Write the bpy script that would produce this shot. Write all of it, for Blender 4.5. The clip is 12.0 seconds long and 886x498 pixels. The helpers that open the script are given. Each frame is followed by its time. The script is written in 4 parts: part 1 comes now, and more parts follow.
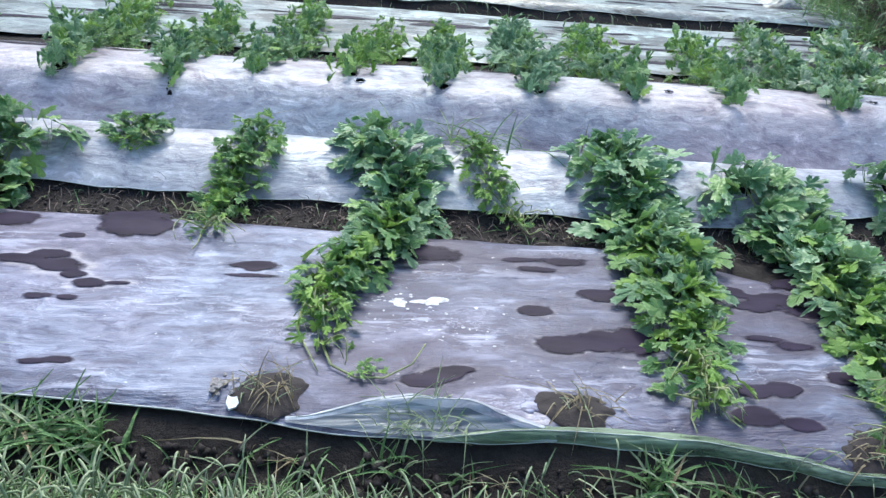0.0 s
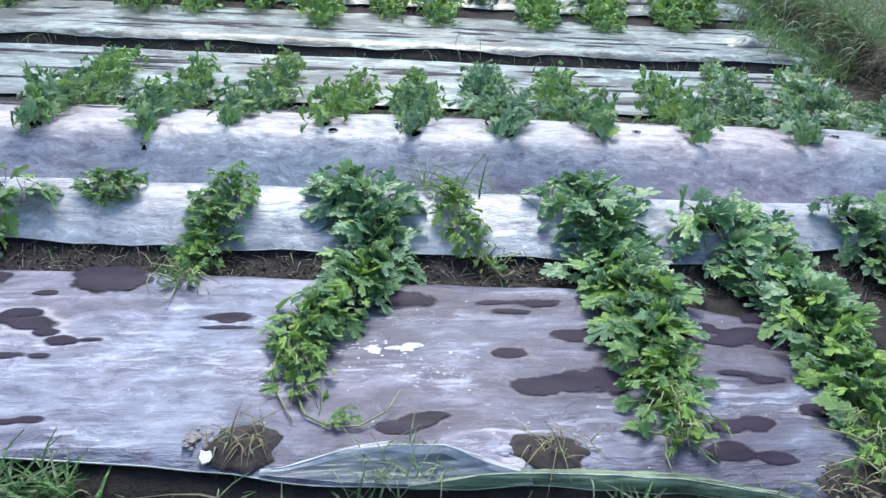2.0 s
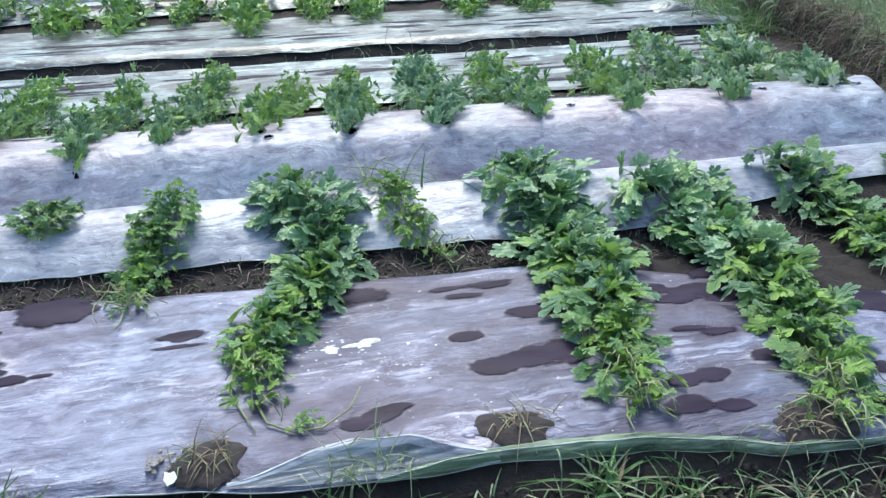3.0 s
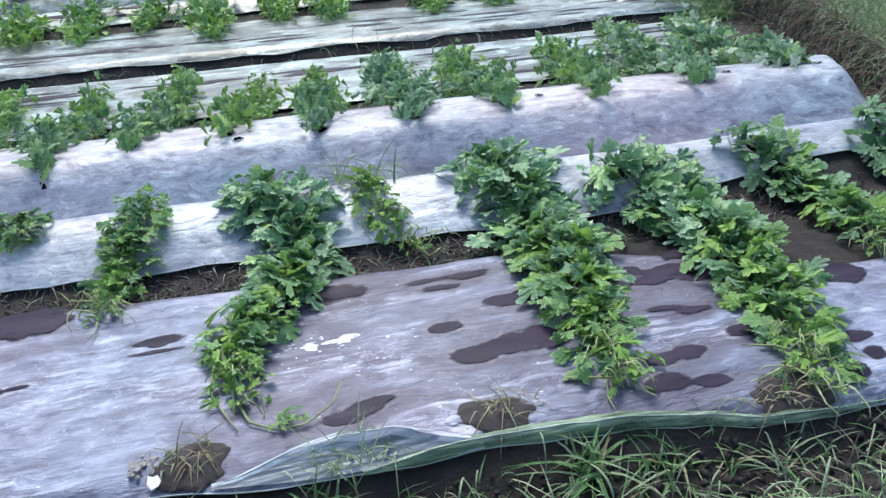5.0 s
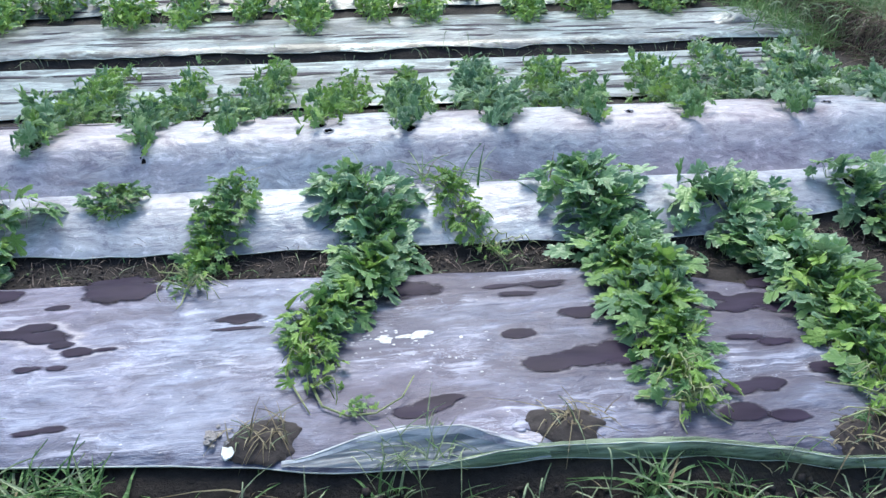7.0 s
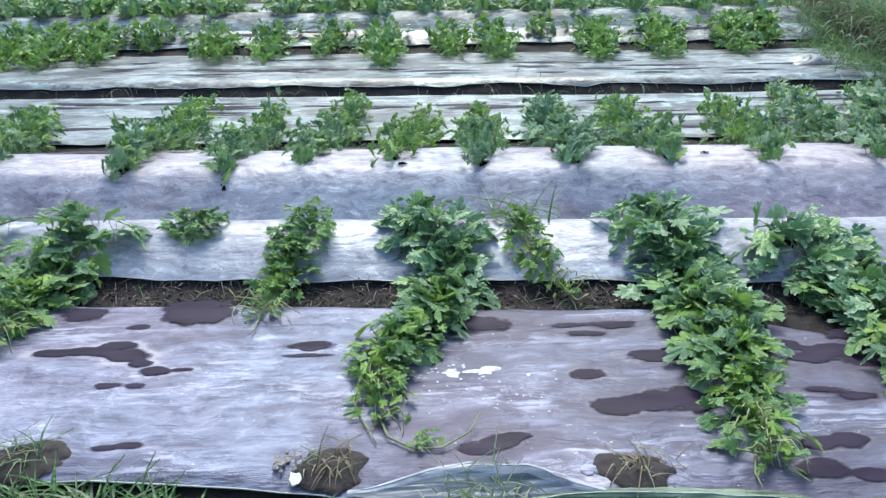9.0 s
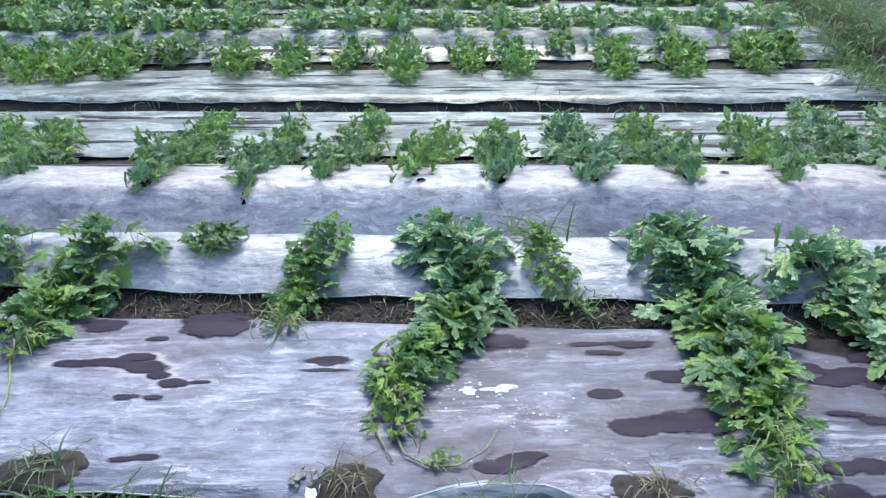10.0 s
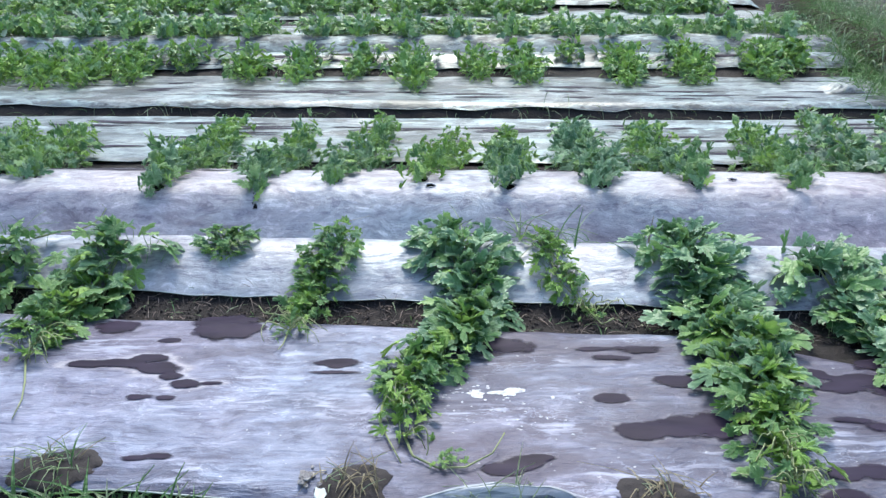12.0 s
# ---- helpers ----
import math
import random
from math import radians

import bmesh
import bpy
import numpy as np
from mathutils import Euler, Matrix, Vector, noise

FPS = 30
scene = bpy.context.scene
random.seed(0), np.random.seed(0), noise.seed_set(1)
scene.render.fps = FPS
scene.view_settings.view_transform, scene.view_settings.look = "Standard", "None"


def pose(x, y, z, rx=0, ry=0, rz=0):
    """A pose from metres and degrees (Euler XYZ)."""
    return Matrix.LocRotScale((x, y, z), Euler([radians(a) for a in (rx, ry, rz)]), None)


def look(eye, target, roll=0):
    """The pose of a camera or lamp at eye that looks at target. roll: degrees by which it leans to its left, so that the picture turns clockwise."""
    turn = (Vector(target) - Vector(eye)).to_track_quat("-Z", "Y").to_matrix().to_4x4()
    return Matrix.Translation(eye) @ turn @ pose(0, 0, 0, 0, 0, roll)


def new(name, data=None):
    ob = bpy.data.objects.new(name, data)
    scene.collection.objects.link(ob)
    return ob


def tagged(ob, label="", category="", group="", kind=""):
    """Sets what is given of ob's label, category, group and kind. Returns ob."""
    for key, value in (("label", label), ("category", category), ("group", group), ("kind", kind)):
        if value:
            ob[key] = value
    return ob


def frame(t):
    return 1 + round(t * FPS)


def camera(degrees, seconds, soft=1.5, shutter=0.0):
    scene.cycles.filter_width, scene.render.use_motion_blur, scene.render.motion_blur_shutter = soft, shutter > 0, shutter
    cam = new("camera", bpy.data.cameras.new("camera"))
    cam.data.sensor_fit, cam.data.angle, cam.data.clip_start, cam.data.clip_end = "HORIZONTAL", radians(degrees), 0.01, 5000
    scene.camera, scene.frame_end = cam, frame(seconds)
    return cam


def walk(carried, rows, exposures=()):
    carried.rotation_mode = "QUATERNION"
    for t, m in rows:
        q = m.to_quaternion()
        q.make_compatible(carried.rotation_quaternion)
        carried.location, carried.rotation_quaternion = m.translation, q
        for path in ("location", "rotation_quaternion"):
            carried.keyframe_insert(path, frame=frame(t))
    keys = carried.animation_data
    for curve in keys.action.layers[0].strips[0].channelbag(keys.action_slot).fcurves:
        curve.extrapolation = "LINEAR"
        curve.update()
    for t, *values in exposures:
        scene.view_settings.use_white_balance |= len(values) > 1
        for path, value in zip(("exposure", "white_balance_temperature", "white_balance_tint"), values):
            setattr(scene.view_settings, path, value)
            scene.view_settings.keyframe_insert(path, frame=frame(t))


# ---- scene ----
cam = camera(60.2, 12.0, 1.4)
EXPOSURE, TINT = 1.20, 0.0
PATH = [
    (0, (-0.24, 0.419, 1.809), (-0.053, 2.115, 0.765), 5.3),
    (0.5, (-0.228, 0.418, 1.826), (0.009, 2.131, 0.821), 5.3),
    (1, (-0.224, 0.406, 1.836), (0.013, 2.136, 0.86), 4.8),
    (1.5, (-0.213, 0.399, 1.843), (0.011, 2.143, 0.89), 4.2),
    (2, (-0.19, 0.394, 1.84), (0.033, 2.142, 0.894), 3.9),
    (2.5, (-0.147, 0.378, 1.828), (0.105, 2.124, 0.886), 1.6),
    (3, (-0.127, 0.371, 1.826), (0.194, 2.097, 0.869), -1.4),
    (3.2, (-0.127, 0.370, 1.825), (0.208, 2.095, 0.869), -2.0),
    (4.8, (-0.127, 0.348, 1.804), (0.241, 2.067, 0.850), -3.2),
    (5, (-0.127, 0.347, 1.803), (0.253, 2.059, 0.842), -3.1),
    (5.5, (-0.139, 0.349, 1.803), (0.248, 2.054, 0.833), -3.0),
    (6, (-0.152, 0.339, 1.807), (0.221, 2.046, 0.833), -2.3),
    (6.5, (-0.173, 0.341, 1.803), (0.133, 2.069, 0.842), -0.9),
    (7, (-0.197, 0.331, 1.801), (0.018, 2.083, 0.86), -0.4),
    (7.2, (-0.198, 0.331, 1.801), (-0.013, 2.089, 0.866), -0.4),
    (8.8, (-0.238, 0.325, 1.818), (-0.166, 2.125, 0.947), -0.5),
    (9, (-0.239, 0.325, 1.818), (-0.18, 2.128, 0.954), -0.5),
    (9.5, (-0.246, 0.327, 1.822), (-0.21, 2.139, 0.977), -0.4),
    (10, (-0.251, 0.325, 1.824), (-0.232, 2.146, 0.997), -0.2),
    (10.5, (-0.254, 0.322, 1.825), (-0.249, 2.15, 1.012), -0.0),
    (11, (-0.25, 0.322, 1.827), (-0.246, 2.149, 1.014), -0.0),
    (11.5, (-0.251, 0.295, 1.827), (-0.244, 2.124, 1.016), 0.0),
    (12, (-0.254, 0.287, 1.833), (-0.257, 2.115, 1.021), -0.1),
]
walk(cam, [(t, look(eye, target, roll)) for t, eye, target, roll in PATH], exposures=[(0.0, EXPOSURE, 6500, TINT), (12.0, EXPOSURE, 6500, TINT)])

# ---- world and light: open shade under a bright hazy sky ----
SUN_ELEVATION, SUN_TURN = 55.0, 1.0     # degrees; turn clockwise from +y
world = bpy.data.worlds.new("sky")
scene.world = world
world.use_nodes = True
wn, wl = world.node_tree.nodes, world.node_tree.links
sky = wn.new("ShaderNodeTexSky")
sky.sky_type = "NISHITA"
sky.sun_disc = False
sky.sun_elevation = radians(SUN_ELEVATION)
sky.sun_rotation = radians(SUN_TURN)
sky.air_density, sky.dust_density, sky.ozone_density = 1.0, 2.0, 1.5
wl.new(sky.outputs["Color"], wn["Background"].inputs["Color"])
wn["Background"].inputs["Strength"].default_value = 0.127
sun_data = bpy.data.lights.new("sun", "SUN")
sun_data.energy, sun_data.angle, sun_data.color = 1.4, radians(25), (1.0, 0.965, 0.93)
sun = new("sun", sun_data)
az, el = radians(SUN_TURN), radians(SUN_ELEVATION)
sun.matrix_world = look((math.sin(az) * math.cos(el) * 30, math.cos(az) * math.cos(el) * 30, math.sin(el) * 30), (0, 0, 0))


# ---- materials ----
def material(name):
    m = bpy.data.materials.new(name)
    m.use_nodes = True
    nt = m.node_tree
    return m, nt.nodes, nt.links, nt.nodes["Principled BSDF"]


def noise_node(n, l, vec, scale, detail=4.0, rough=0.55, stretch=(1, 1, 1)):
    mp = n.new("ShaderNodeMapping")
    mp.inputs["Scale"].default_value = stretch
    l.new(vec, mp.inputs["Vector"])
    t = n.new("ShaderNodeTexNoise")
    t.inputs["Scale"].default_value, t.inputs["Detail"].default_value, t.inputs["Roughness"].default_value = scale, detail, rough
    l.new(mp.outputs["Vector"], t.inputs["Vector"])
    return t.outputs["Fac"]


def ramp(n, l, fac, stops):
    r = n.new("ShaderNodeValToRGB")
    e = r.color_ramp.elements
    while len(e) < len(stops):
        e.new(0.5)
    for k, (p, c) in zip(e, stops):
        k.position = p
        k.color = (*c, 1) if len(c) == 3 else c
    l.new(fac, r.inputs["Fac"])
    return r.outputs["Color"]


def mix(n, l, fac, a, b, blend="MIX"):
    m = n.new("ShaderNodeMix")
    m.data_type, m.blend_type = "RGBA", blend
    for sock, val in ((m.inputs[0], fac), (m.inputs[6], a), (m.inputs[7], b)):
        if isinstance(val, (int, float)):
            sock.default_value = val
        elif isinstance(val, tuple):
            sock.default_value = (*val, 1)
        else:
            l.new(val, sock)
    return m.outputs[2]


def bump(n, l, p, height, strength, distance):
    b = n.new("ShaderNodeBump")
    b.inputs["Strength"].default_value, b.inputs["Distance"].default_value = strength, distance
    l.new(height, b.inputs["Height"])
    l.new(b.outputs["Normal"], p.inputs["Normal"])
    return b


def add(n, l, a, b, op="ADD"):
    m = n.new("ShaderNodeMath")
    m.operation = op
    for sock, val in zip(m.inputs, (a, b)):
        if isinstance(val, (int, float)):
            sock.default_value = val
        else:
            l.new(val, sock)
    return m.outputs[0]


def coords(n):
    return n.new("ShaderNodeTexCoord").outputs["Object"]


def film_material(name, light, dark, mud, mud_amount, rough, run=(2.2, 6.5), patch=0.55, streak=0.0, wrinkle_glint=0.5, muddier=0.0, relief=0.5, metal=0.12, silt=False, fold=(4.5, 27)):
    """Weathered silver film: clouded body, ragged stains, dark runs painted as shaded folds, glints painted on the
    wrinkles, and dried silt.
    """
    m, n, l, p = material(name)
    c = coords(n)
    warp = n.new("ShaderNodeTexNoise")
    warp.inputs["Scale"].default_value, warp.inputs["Detail"].default_value = 3.0, 3.0
    l.new(c, warp.inputs["Vector"])
    vm = n.new("ShaderNodeVectorMath")
    vm.operation = "MULTIPLY_ADD"
    l.new(warp.outputs["Color"], vm.inputs[0])
    vm.inputs[1].default_value = (0.30, 0.16, 0.16)
    l.new(c, vm.inputs[2])
    w = vm.outputs["Vector"]
    cloud = noise_node(n, l, w, 1.0, 3, 0.5, (0.9, 2.1, 2.1))
    ragged = noise_node(n, l, w, 1.0, 9, 0.66, (run[0], run[1], run[1]))
    blotch = noise_node(n, l, w, 1.0, 8, 0.62, (1.5, 4.0, 4.0))
    small = noise_node(n, l, w, 1.0, 7, 0.68, (9, 20, 20))
    drawn = n.new("ShaderNodeVectorMath")
    drawn.operation = "MULTIPLY_ADD"
    l.new(warp.outputs["Color"], drawn.inputs[0])
    drawn.inputs[1].default_value = (0.30, 0.07, 0.07) if silt else (0.30, 0.16, 0.16)
    l.new(c, drawn.inputs[2])
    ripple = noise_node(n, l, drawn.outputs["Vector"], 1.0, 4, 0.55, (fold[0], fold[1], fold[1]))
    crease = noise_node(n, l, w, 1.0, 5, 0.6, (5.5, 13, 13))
    fleck = noise_node(n, l, w, 1.0, 9, 0.72, (5.5, 11, 11))
    where = noise_node(n, l, c, 1.0, 3, 0.5, (1.3, 3.4, 3.4))
    spots = noise_node(n, l, c, 44, 4, 0.6, (0.7, 1.2, 1))
    base = ramp(n, l, cloud, [(0.36, tuple(0.6 * a + 0.4 * b for a, b in zip(dark, light))), (0.58, light)])
    base = mix(n, l, add(n, l, ramp(n, l, ragged, [(0.45, (1, 1, 1)), (0.54, (0, 0, 0))]), patch, "MULTIPLY"), base, dark)
    base = mix(n, l, 1.0, base, ramp(n, l, small, [(0.34, (0.72, 0.71, 0.74)), (0.52, (1.0, 1.0, 1.0)), (0.66, (1.22, 1.22, 1.2))]), "MULTIPLY")
    base = mix(n, l, 1.0, base, ramp(n, l, fleck, [(0.40, (0.62, 0.60, 0.66)), (0.46, (0.96, 0.96, 0.97)), (0.56, (1.0, 1.0, 1.0)), (0.61, (1.42, 1.40, 1.38))]), "MULTIPLY")
    tint = noise_node(n, l, c, 0.7, 2, 0.5)
    base = mix(n, l, 1.0, base, ramp(n, l, tint, [(0.40, (0.92, 1.0, 1.04)), (0.60, (1.05, 0.98, 1.0))]), "MULTIPLY")
    along = n.new("ShaderNodeSeparateXYZ")
    l.new(c, along.inputs[0])
    span = add(n, l, add(n, l, along.outputs[0], 3.0), 1 / 6, "MULTIPLY")
    worn = add(n, l, ramp(n, l, span, [(0.38, (0.0,) * 3), (0.46, (0.8,) * 3), (0.56, (1.0,) * 3), (0.76, (1.0,) * 3), (0.81, (0.0,) * 3)]), muddier, "MULTIPLY")
    level = add(n, l, worn, add(n, l, add(n, l, blotch, 0.8, "MULTIPLY"), add(n, l, small, 0.2, "MULTIPLY")))
    soiled = ramp(n, l, level, [(0.60 - mud_amount, (0, 0, 0)), (0.66 - mud_amount, (0.7, 0.7, 0.7)), (0.80 - mud_amount, (1, 1, 1))])
    base = mix(n, l, add(n, l, soiled, 0.72, "MULTIPLY"), base, mud)
    if silt:
        wet = n.new("ShaderNodeAttribute")
        wet.attribute_name = "damp"
        seep = ramp(n, l, add(n, l, add(n, l, wet.outputs["Fac"], 0.55, "MULTIPLY"), add(n, l, add(n, l, ragged, 0.5, "SUBTRACT"), 1.6, "MULTIPLY")), [(0.24, (0, 0, 0)), (0.34, (0.75, 0.75, 0.75)), (0.55, (1, 1, 1))])
        base = mix(n, l, add(n, l, seep, 0.55, "MULTIPLY"), base, (0.072, 0.058, 0.09))
    if streak:
        # Shade of the sheet's folds, painted as ragged dark runs.
        runs = noise_node(n, l, w, 1.0, 6, 0.6, (2.0, 4.6, 4.6))
        base = mix(n, l, add(n, l, ramp(n, l, runs, [(0.515, (0, 0, 0)), (0.56, (1, 1, 1))]), streak, "MULTIPLY"), base, (0.045, 0.05, 0.058))
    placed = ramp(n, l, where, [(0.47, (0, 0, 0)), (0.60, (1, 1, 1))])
    # Glints on ripples and creases, painted pale into the base colour.
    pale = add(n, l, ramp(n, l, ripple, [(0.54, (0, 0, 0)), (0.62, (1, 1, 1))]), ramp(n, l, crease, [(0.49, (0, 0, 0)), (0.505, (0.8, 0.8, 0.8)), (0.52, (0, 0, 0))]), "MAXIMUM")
    base = mix(n, l, add(n, l, add(n, l, pale, placed, "MULTIPLY"), wrinkle_glint, "MULTIPLY"), base, tuple(min(0.8, 1.5 * a + 0.1) for a in light))
    # Ripple hollows are painted darker, as their shade.
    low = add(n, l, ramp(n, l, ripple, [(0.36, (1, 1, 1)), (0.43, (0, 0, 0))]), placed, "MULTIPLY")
    base = mix(n, l, add(n, l, low, 0.6 * wrinkle_glint, "MULTIPLY"), base, dark)
    white = ramp(n, l, spots, [(0.68, (0, 0, 0)), (0.71, (1, 1, 1))])
    base = mix(n, l, add(n, l, white, 0.55, "MULTIPLY"), base, (0.75, 0.75, 0.78))
    if silt:
        at = n.new("ShaderNodeAttribute")
        at.attribute_name = "silt"
        rim = add(n, l, at.outputs["Fac"], ramp(n, l, blotch, [(0.36, (0.15,) * 3), (0.58, (1, 1, 1))]), "MULTIPLY")
        rim = add(n, l, rim, ramp(n, l, small, [(0.38, (0.1,) * 3), (0.55, (1, 1, 1))]), "MULTIPLY")
        base = mix(n, l, add(n, l, rim, 0.6, "MULTIPLY"), base, (0.60, 0.555, 0.61))
    l.new(base, p.inputs["Base Color"])
    p.inputs["Metallic"].default_value = metal
    l.new(ramp(n, l, blotch, [(0.3, (rough - 0.08,) * 3), (0.7, (rough + 0.16,) * 3)]), p.inputs["Roughness"])
    height = add(n, l, add(n, l, add(n, l, ripple, 0.45, "MULTIPLY"), add(n, l, crease, 0.40, "MULTIPLY")), add(n, l, add(n, l, fleck, 0.25, "MULTIPLY"), add(n, l, ragged, 0.40, "MULTIPLY")))
    bump(n, l, p, height, relief, 0.04)
    return m


FILM = film_material("silver_mulch_film", (0.275, 0.285, 0.388), (0.108, 0.100, 0.152), (0.064, 0.051, 0.082), 0.05, 0.36, run=(3.0, 7.0), muddier=0.115, relief=0.7, wrinkle_glint=0.58, silt=True)
FILM.node_tree.nodes["Principled BSDF"].inputs["Specular IOR Level"].default_value = 0.38
FILM_RIDGE = film_material("silver_mulch_film_ridge", (0.462, 0.460, 0.505), (0.272, 0.240, 0.296), (0.16, 0.13, 0.165), 0.03, 0.46, run=(4.0, 5.0), patch=0.3, wrinkle_glint=0.15, relief=0.5, metal=0.10, fold=(9, 7))
FILM_CLEAN = film_material("silver_mulch_film_clean", (0.385, 0.44, 0.43), (0.13, 0.145, 0.15), (0.09, 0.085, 0.095), 0.04, 0.55, run=(2.2, 4.0), patch=0.75, streak=0.8, wrinkle_glint=0.3, relief=0.35, fold=(3, 12))
FILM_CREST = film_material("silver_mulch_film_crest", (0.425, 0.458, 0.508), (0.275, 0.285, 0.345), (0.22, 0.19, 0.22), -0.02, 0.36, patch=0.22, wrinkle_glint=0.14, relief=0.28)
FILM_WET = film_material("silver_mulch_film_wet", (0.350, 0.405, 0.400), (0.115, 0.128, 0.140), (0.075, 0.070, 0.085), 0.04, 0.34, run=(2.8, 5.0), patch=0.8, streak=0.9, wrinkle_glint=0.3, relief=0.35, fold=(3, 12))


def soil_material(name, a, b, rough, relief=0.8):
    m, n, l, p = material(name)
    c = coords(n)
    big = noise_node(n, l, c, 2.2, 5, 0.6)
    small = noise_node(n, l, c, 34, 5, 0.7)
    base = ramp(n, l, add(n, l, add(n, l, big, 0.5, "MULTIPLY"), add(n, l, small, 0.5, "MULTIPLY")), [(0.32, a), (0.68, b)])
    l.new(base, p.inputs["Base Color"])
    p.inputs["Roughness"].default_value = rough
    bump(n, l, p, add(n, l, small, add(n, l, big, 0.4, "MULTIPLY")), relief, 0.03)
    return m


SOIL = soil_material("moist_dark_soil", (0.008, 0.006, 0.006), (0.042, 0.032, 0.033), 0.85)
HEAP = soil_material("fine_grey_brown_soil", (0.020, 0.0155, 0.0165), (0.050, 0.038, 0.041), 0.8, 0.35)

CRUMB = soil_material("pale_dried_mud", (0.17, 0.155, 0.16), (0.42, 0.39, 0.40), 0.8, 0.5)


def puddle_material():
    m, n, l, p = material("muddy_water")
    c = coords(n)
    a = noise_node(n, l, c, 5, 4, 0.6, (0.6, 2, 1))
    l.new(ramp(n, l, a, [(0.3, (0.015, 0.010, 0.023)), (0.7, (0.044, 0.031, 0.060))]), p.inputs["Base Color"])
    p.inputs["Roughness"].default_value = 0.5
    p.inputs["Specular IOR Level"].default_value = 0.10
    bump(n, l, p, a, 0.15, 0.01)
    rim = n.new("ShaderNodeSeparateXYZ")
    l.new(n.new("ShaderNodeTexCoord").outputs["UV"], rim.inputs[0])
    ragged = noise_node(n, l, c, 1.0, 5, 0.65, (11, 30, 11))
    depth = add(n, l, rim.outputs[0], add(n, l, add(n, l, ragged, 0.5, "SUBTRACT"), 0.9, "MULTIPLY"))
    tp = n.new("ShaderNodeBsdfTransparent")
    ms = n.new("ShaderNodeMixShader")
    l.new(ramp(n, l, depth, [(0.70, (0, 0, 0)), (0.80, (0.35, 0.35, 0.35)), (0.96, (1, 1, 1))]), ms.inputs["Fac"])
    l.new(p.outputs["BSDF"], ms.inputs[1])
    l.new(tp.outputs["BSDF"], ms.inputs[2])
    l.new(ms.outputs["Shader"], n["Material Output"].inputs["Surface"])
    return m


MUD = puddle_material()


def leaf_material(name, a, b, vein, gloss, veins_and_sheen=False):
    m, n, l, p = material(name)
    info = n.new("ShaderNodeObjectInfo").outputs["Random"]
    isl = n.new("ShaderNodeNewGeometry").outputs["Random Per Island"]
    r = add(n, l, add(n, l, info, isl), 1.0, "MODULO")
    c = n.new("ShaderNodeTexCoord").outputs["Object"]
    mott = noise_node(n, l, c, 6.0, 4, 0.6)
    col = ramp(n, l, add(n, l, add(n, l, r, 0.65, "MULTIPLY"), add(n, l, mott, 0.35, "MULTIPLY")), [(0.15, a), (0.85, b)])
    edge = ramp(n, l, noise_node(n, l, c, 14.0, 3, 0.6), [(0.60, (0, 0, 0)), (0.75, (1, 1, 1))])
    col = mix(n, l, add(n, l, edge, 0.3, "MULTIPLY"), col, vein)
    if veins_and_sheen:
        uv = n.new("ShaderNodeSeparateXYZ")
        l.new(n.new("ShaderNodeTexCoord").outputs["UV"], uv.inputs[0])
        # Edge sheen is painted as a pale rim, in the vein colour.
        rim = ramp(n, l, uv.outputs[0], [(0.0, (0.6, 0.6, 0.6)), (0.12, (0, 0, 0)), (0.82, (0, 0, 0)), (1.0, (0.9, 0.9, 0.9))])
        vein_line = ramp(n, l, uv.outputs[1], [(0.0, (1, 1, 1)), (0.14, (0, 0, 0))])
        col = mix(n, l, add(n, l, add(n, l, rim, vein_line, "MAXIMUM"), 0.6, "MULTIPLY"), col, vein)
    l.new(col, p.inputs["Base Color"])
    p.inputs["Roughness"].default_value = gloss
    bump(n, l, p, mott, 0.4, 0.2)
    tr = n.new("ShaderNodeBsdfTranslucent")
    l.new(col, tr.inputs["Color"])
    ms = n.new("ShaderNodeMixShader")
    ms.inputs["Fac"].default_value = 0.22
    out = n["Material Output"]
    l.new(p.outputs["BSDF"], ms.inputs[1])
    l.new(tr.outputs["BSDF"], ms.inputs[2])
    l.new(ms.outputs["Shader"], out.inputs["Surface"])
    return m


LEAF_OLD = leaf_material("leaf_blue_green", (0.066, 0.170, 0.078), (0.262, 0.425, 0.228), (0.46, 0.60, 0.46), 0.38, True)
LEAF_MID = leaf_material("leaf_green", (0.080, 0.205, 0.065), (0.290, 0.460, 0.165), (0.46, 0.60, 0.36), 0.38, True)
# Whitish leaf colour that paints sky glare on some leaves.
LEAF_GLARE = leaf_material("leaf_glare", (0.30, 0.42, 0.27), (0.62, 0.68, 0.54), (0.66, 0.72, 0.58), 0.45, True)
LEAF_YOUNG = leaf_material("leaf_yellow_green", (0.180, 0.345, 0.060), (0.340, 0.530, 0.135), (0.30, 0.38, 0.16), 0.45, True)
STEM = leaf_material("vine_stem", (0.30, 0.35, 0.15), (0.48, 0.50, 0.30), (0.40, 0.42, 0.24), 0.5)
GRASS = leaf_material("grass_blade", (0.095, 0.210, 0.075), (0.235, 0.390, 0.160), (0.28, 0.38, 0.20), 0.5)
GRASS_PALE = leaf_material("grass_pale", (0.25, 0.33, 0.19), (0.44, 0.50, 0.34), (0.48, 0.52, 0.38), 0.55)
STRAW = leaf_material("dry_straw", (0.22, 0.17, 0.11), (0.47, 0.41, 0.28), (0.48, 0.42, 0.30), 0.7)
BANK_DRY = leaf_material("dead_bank_grass", (0.045, 0.033, 0.033), (0.360, 0.285, 0.260), (0.36, 0.30, 0.26), 0.8)


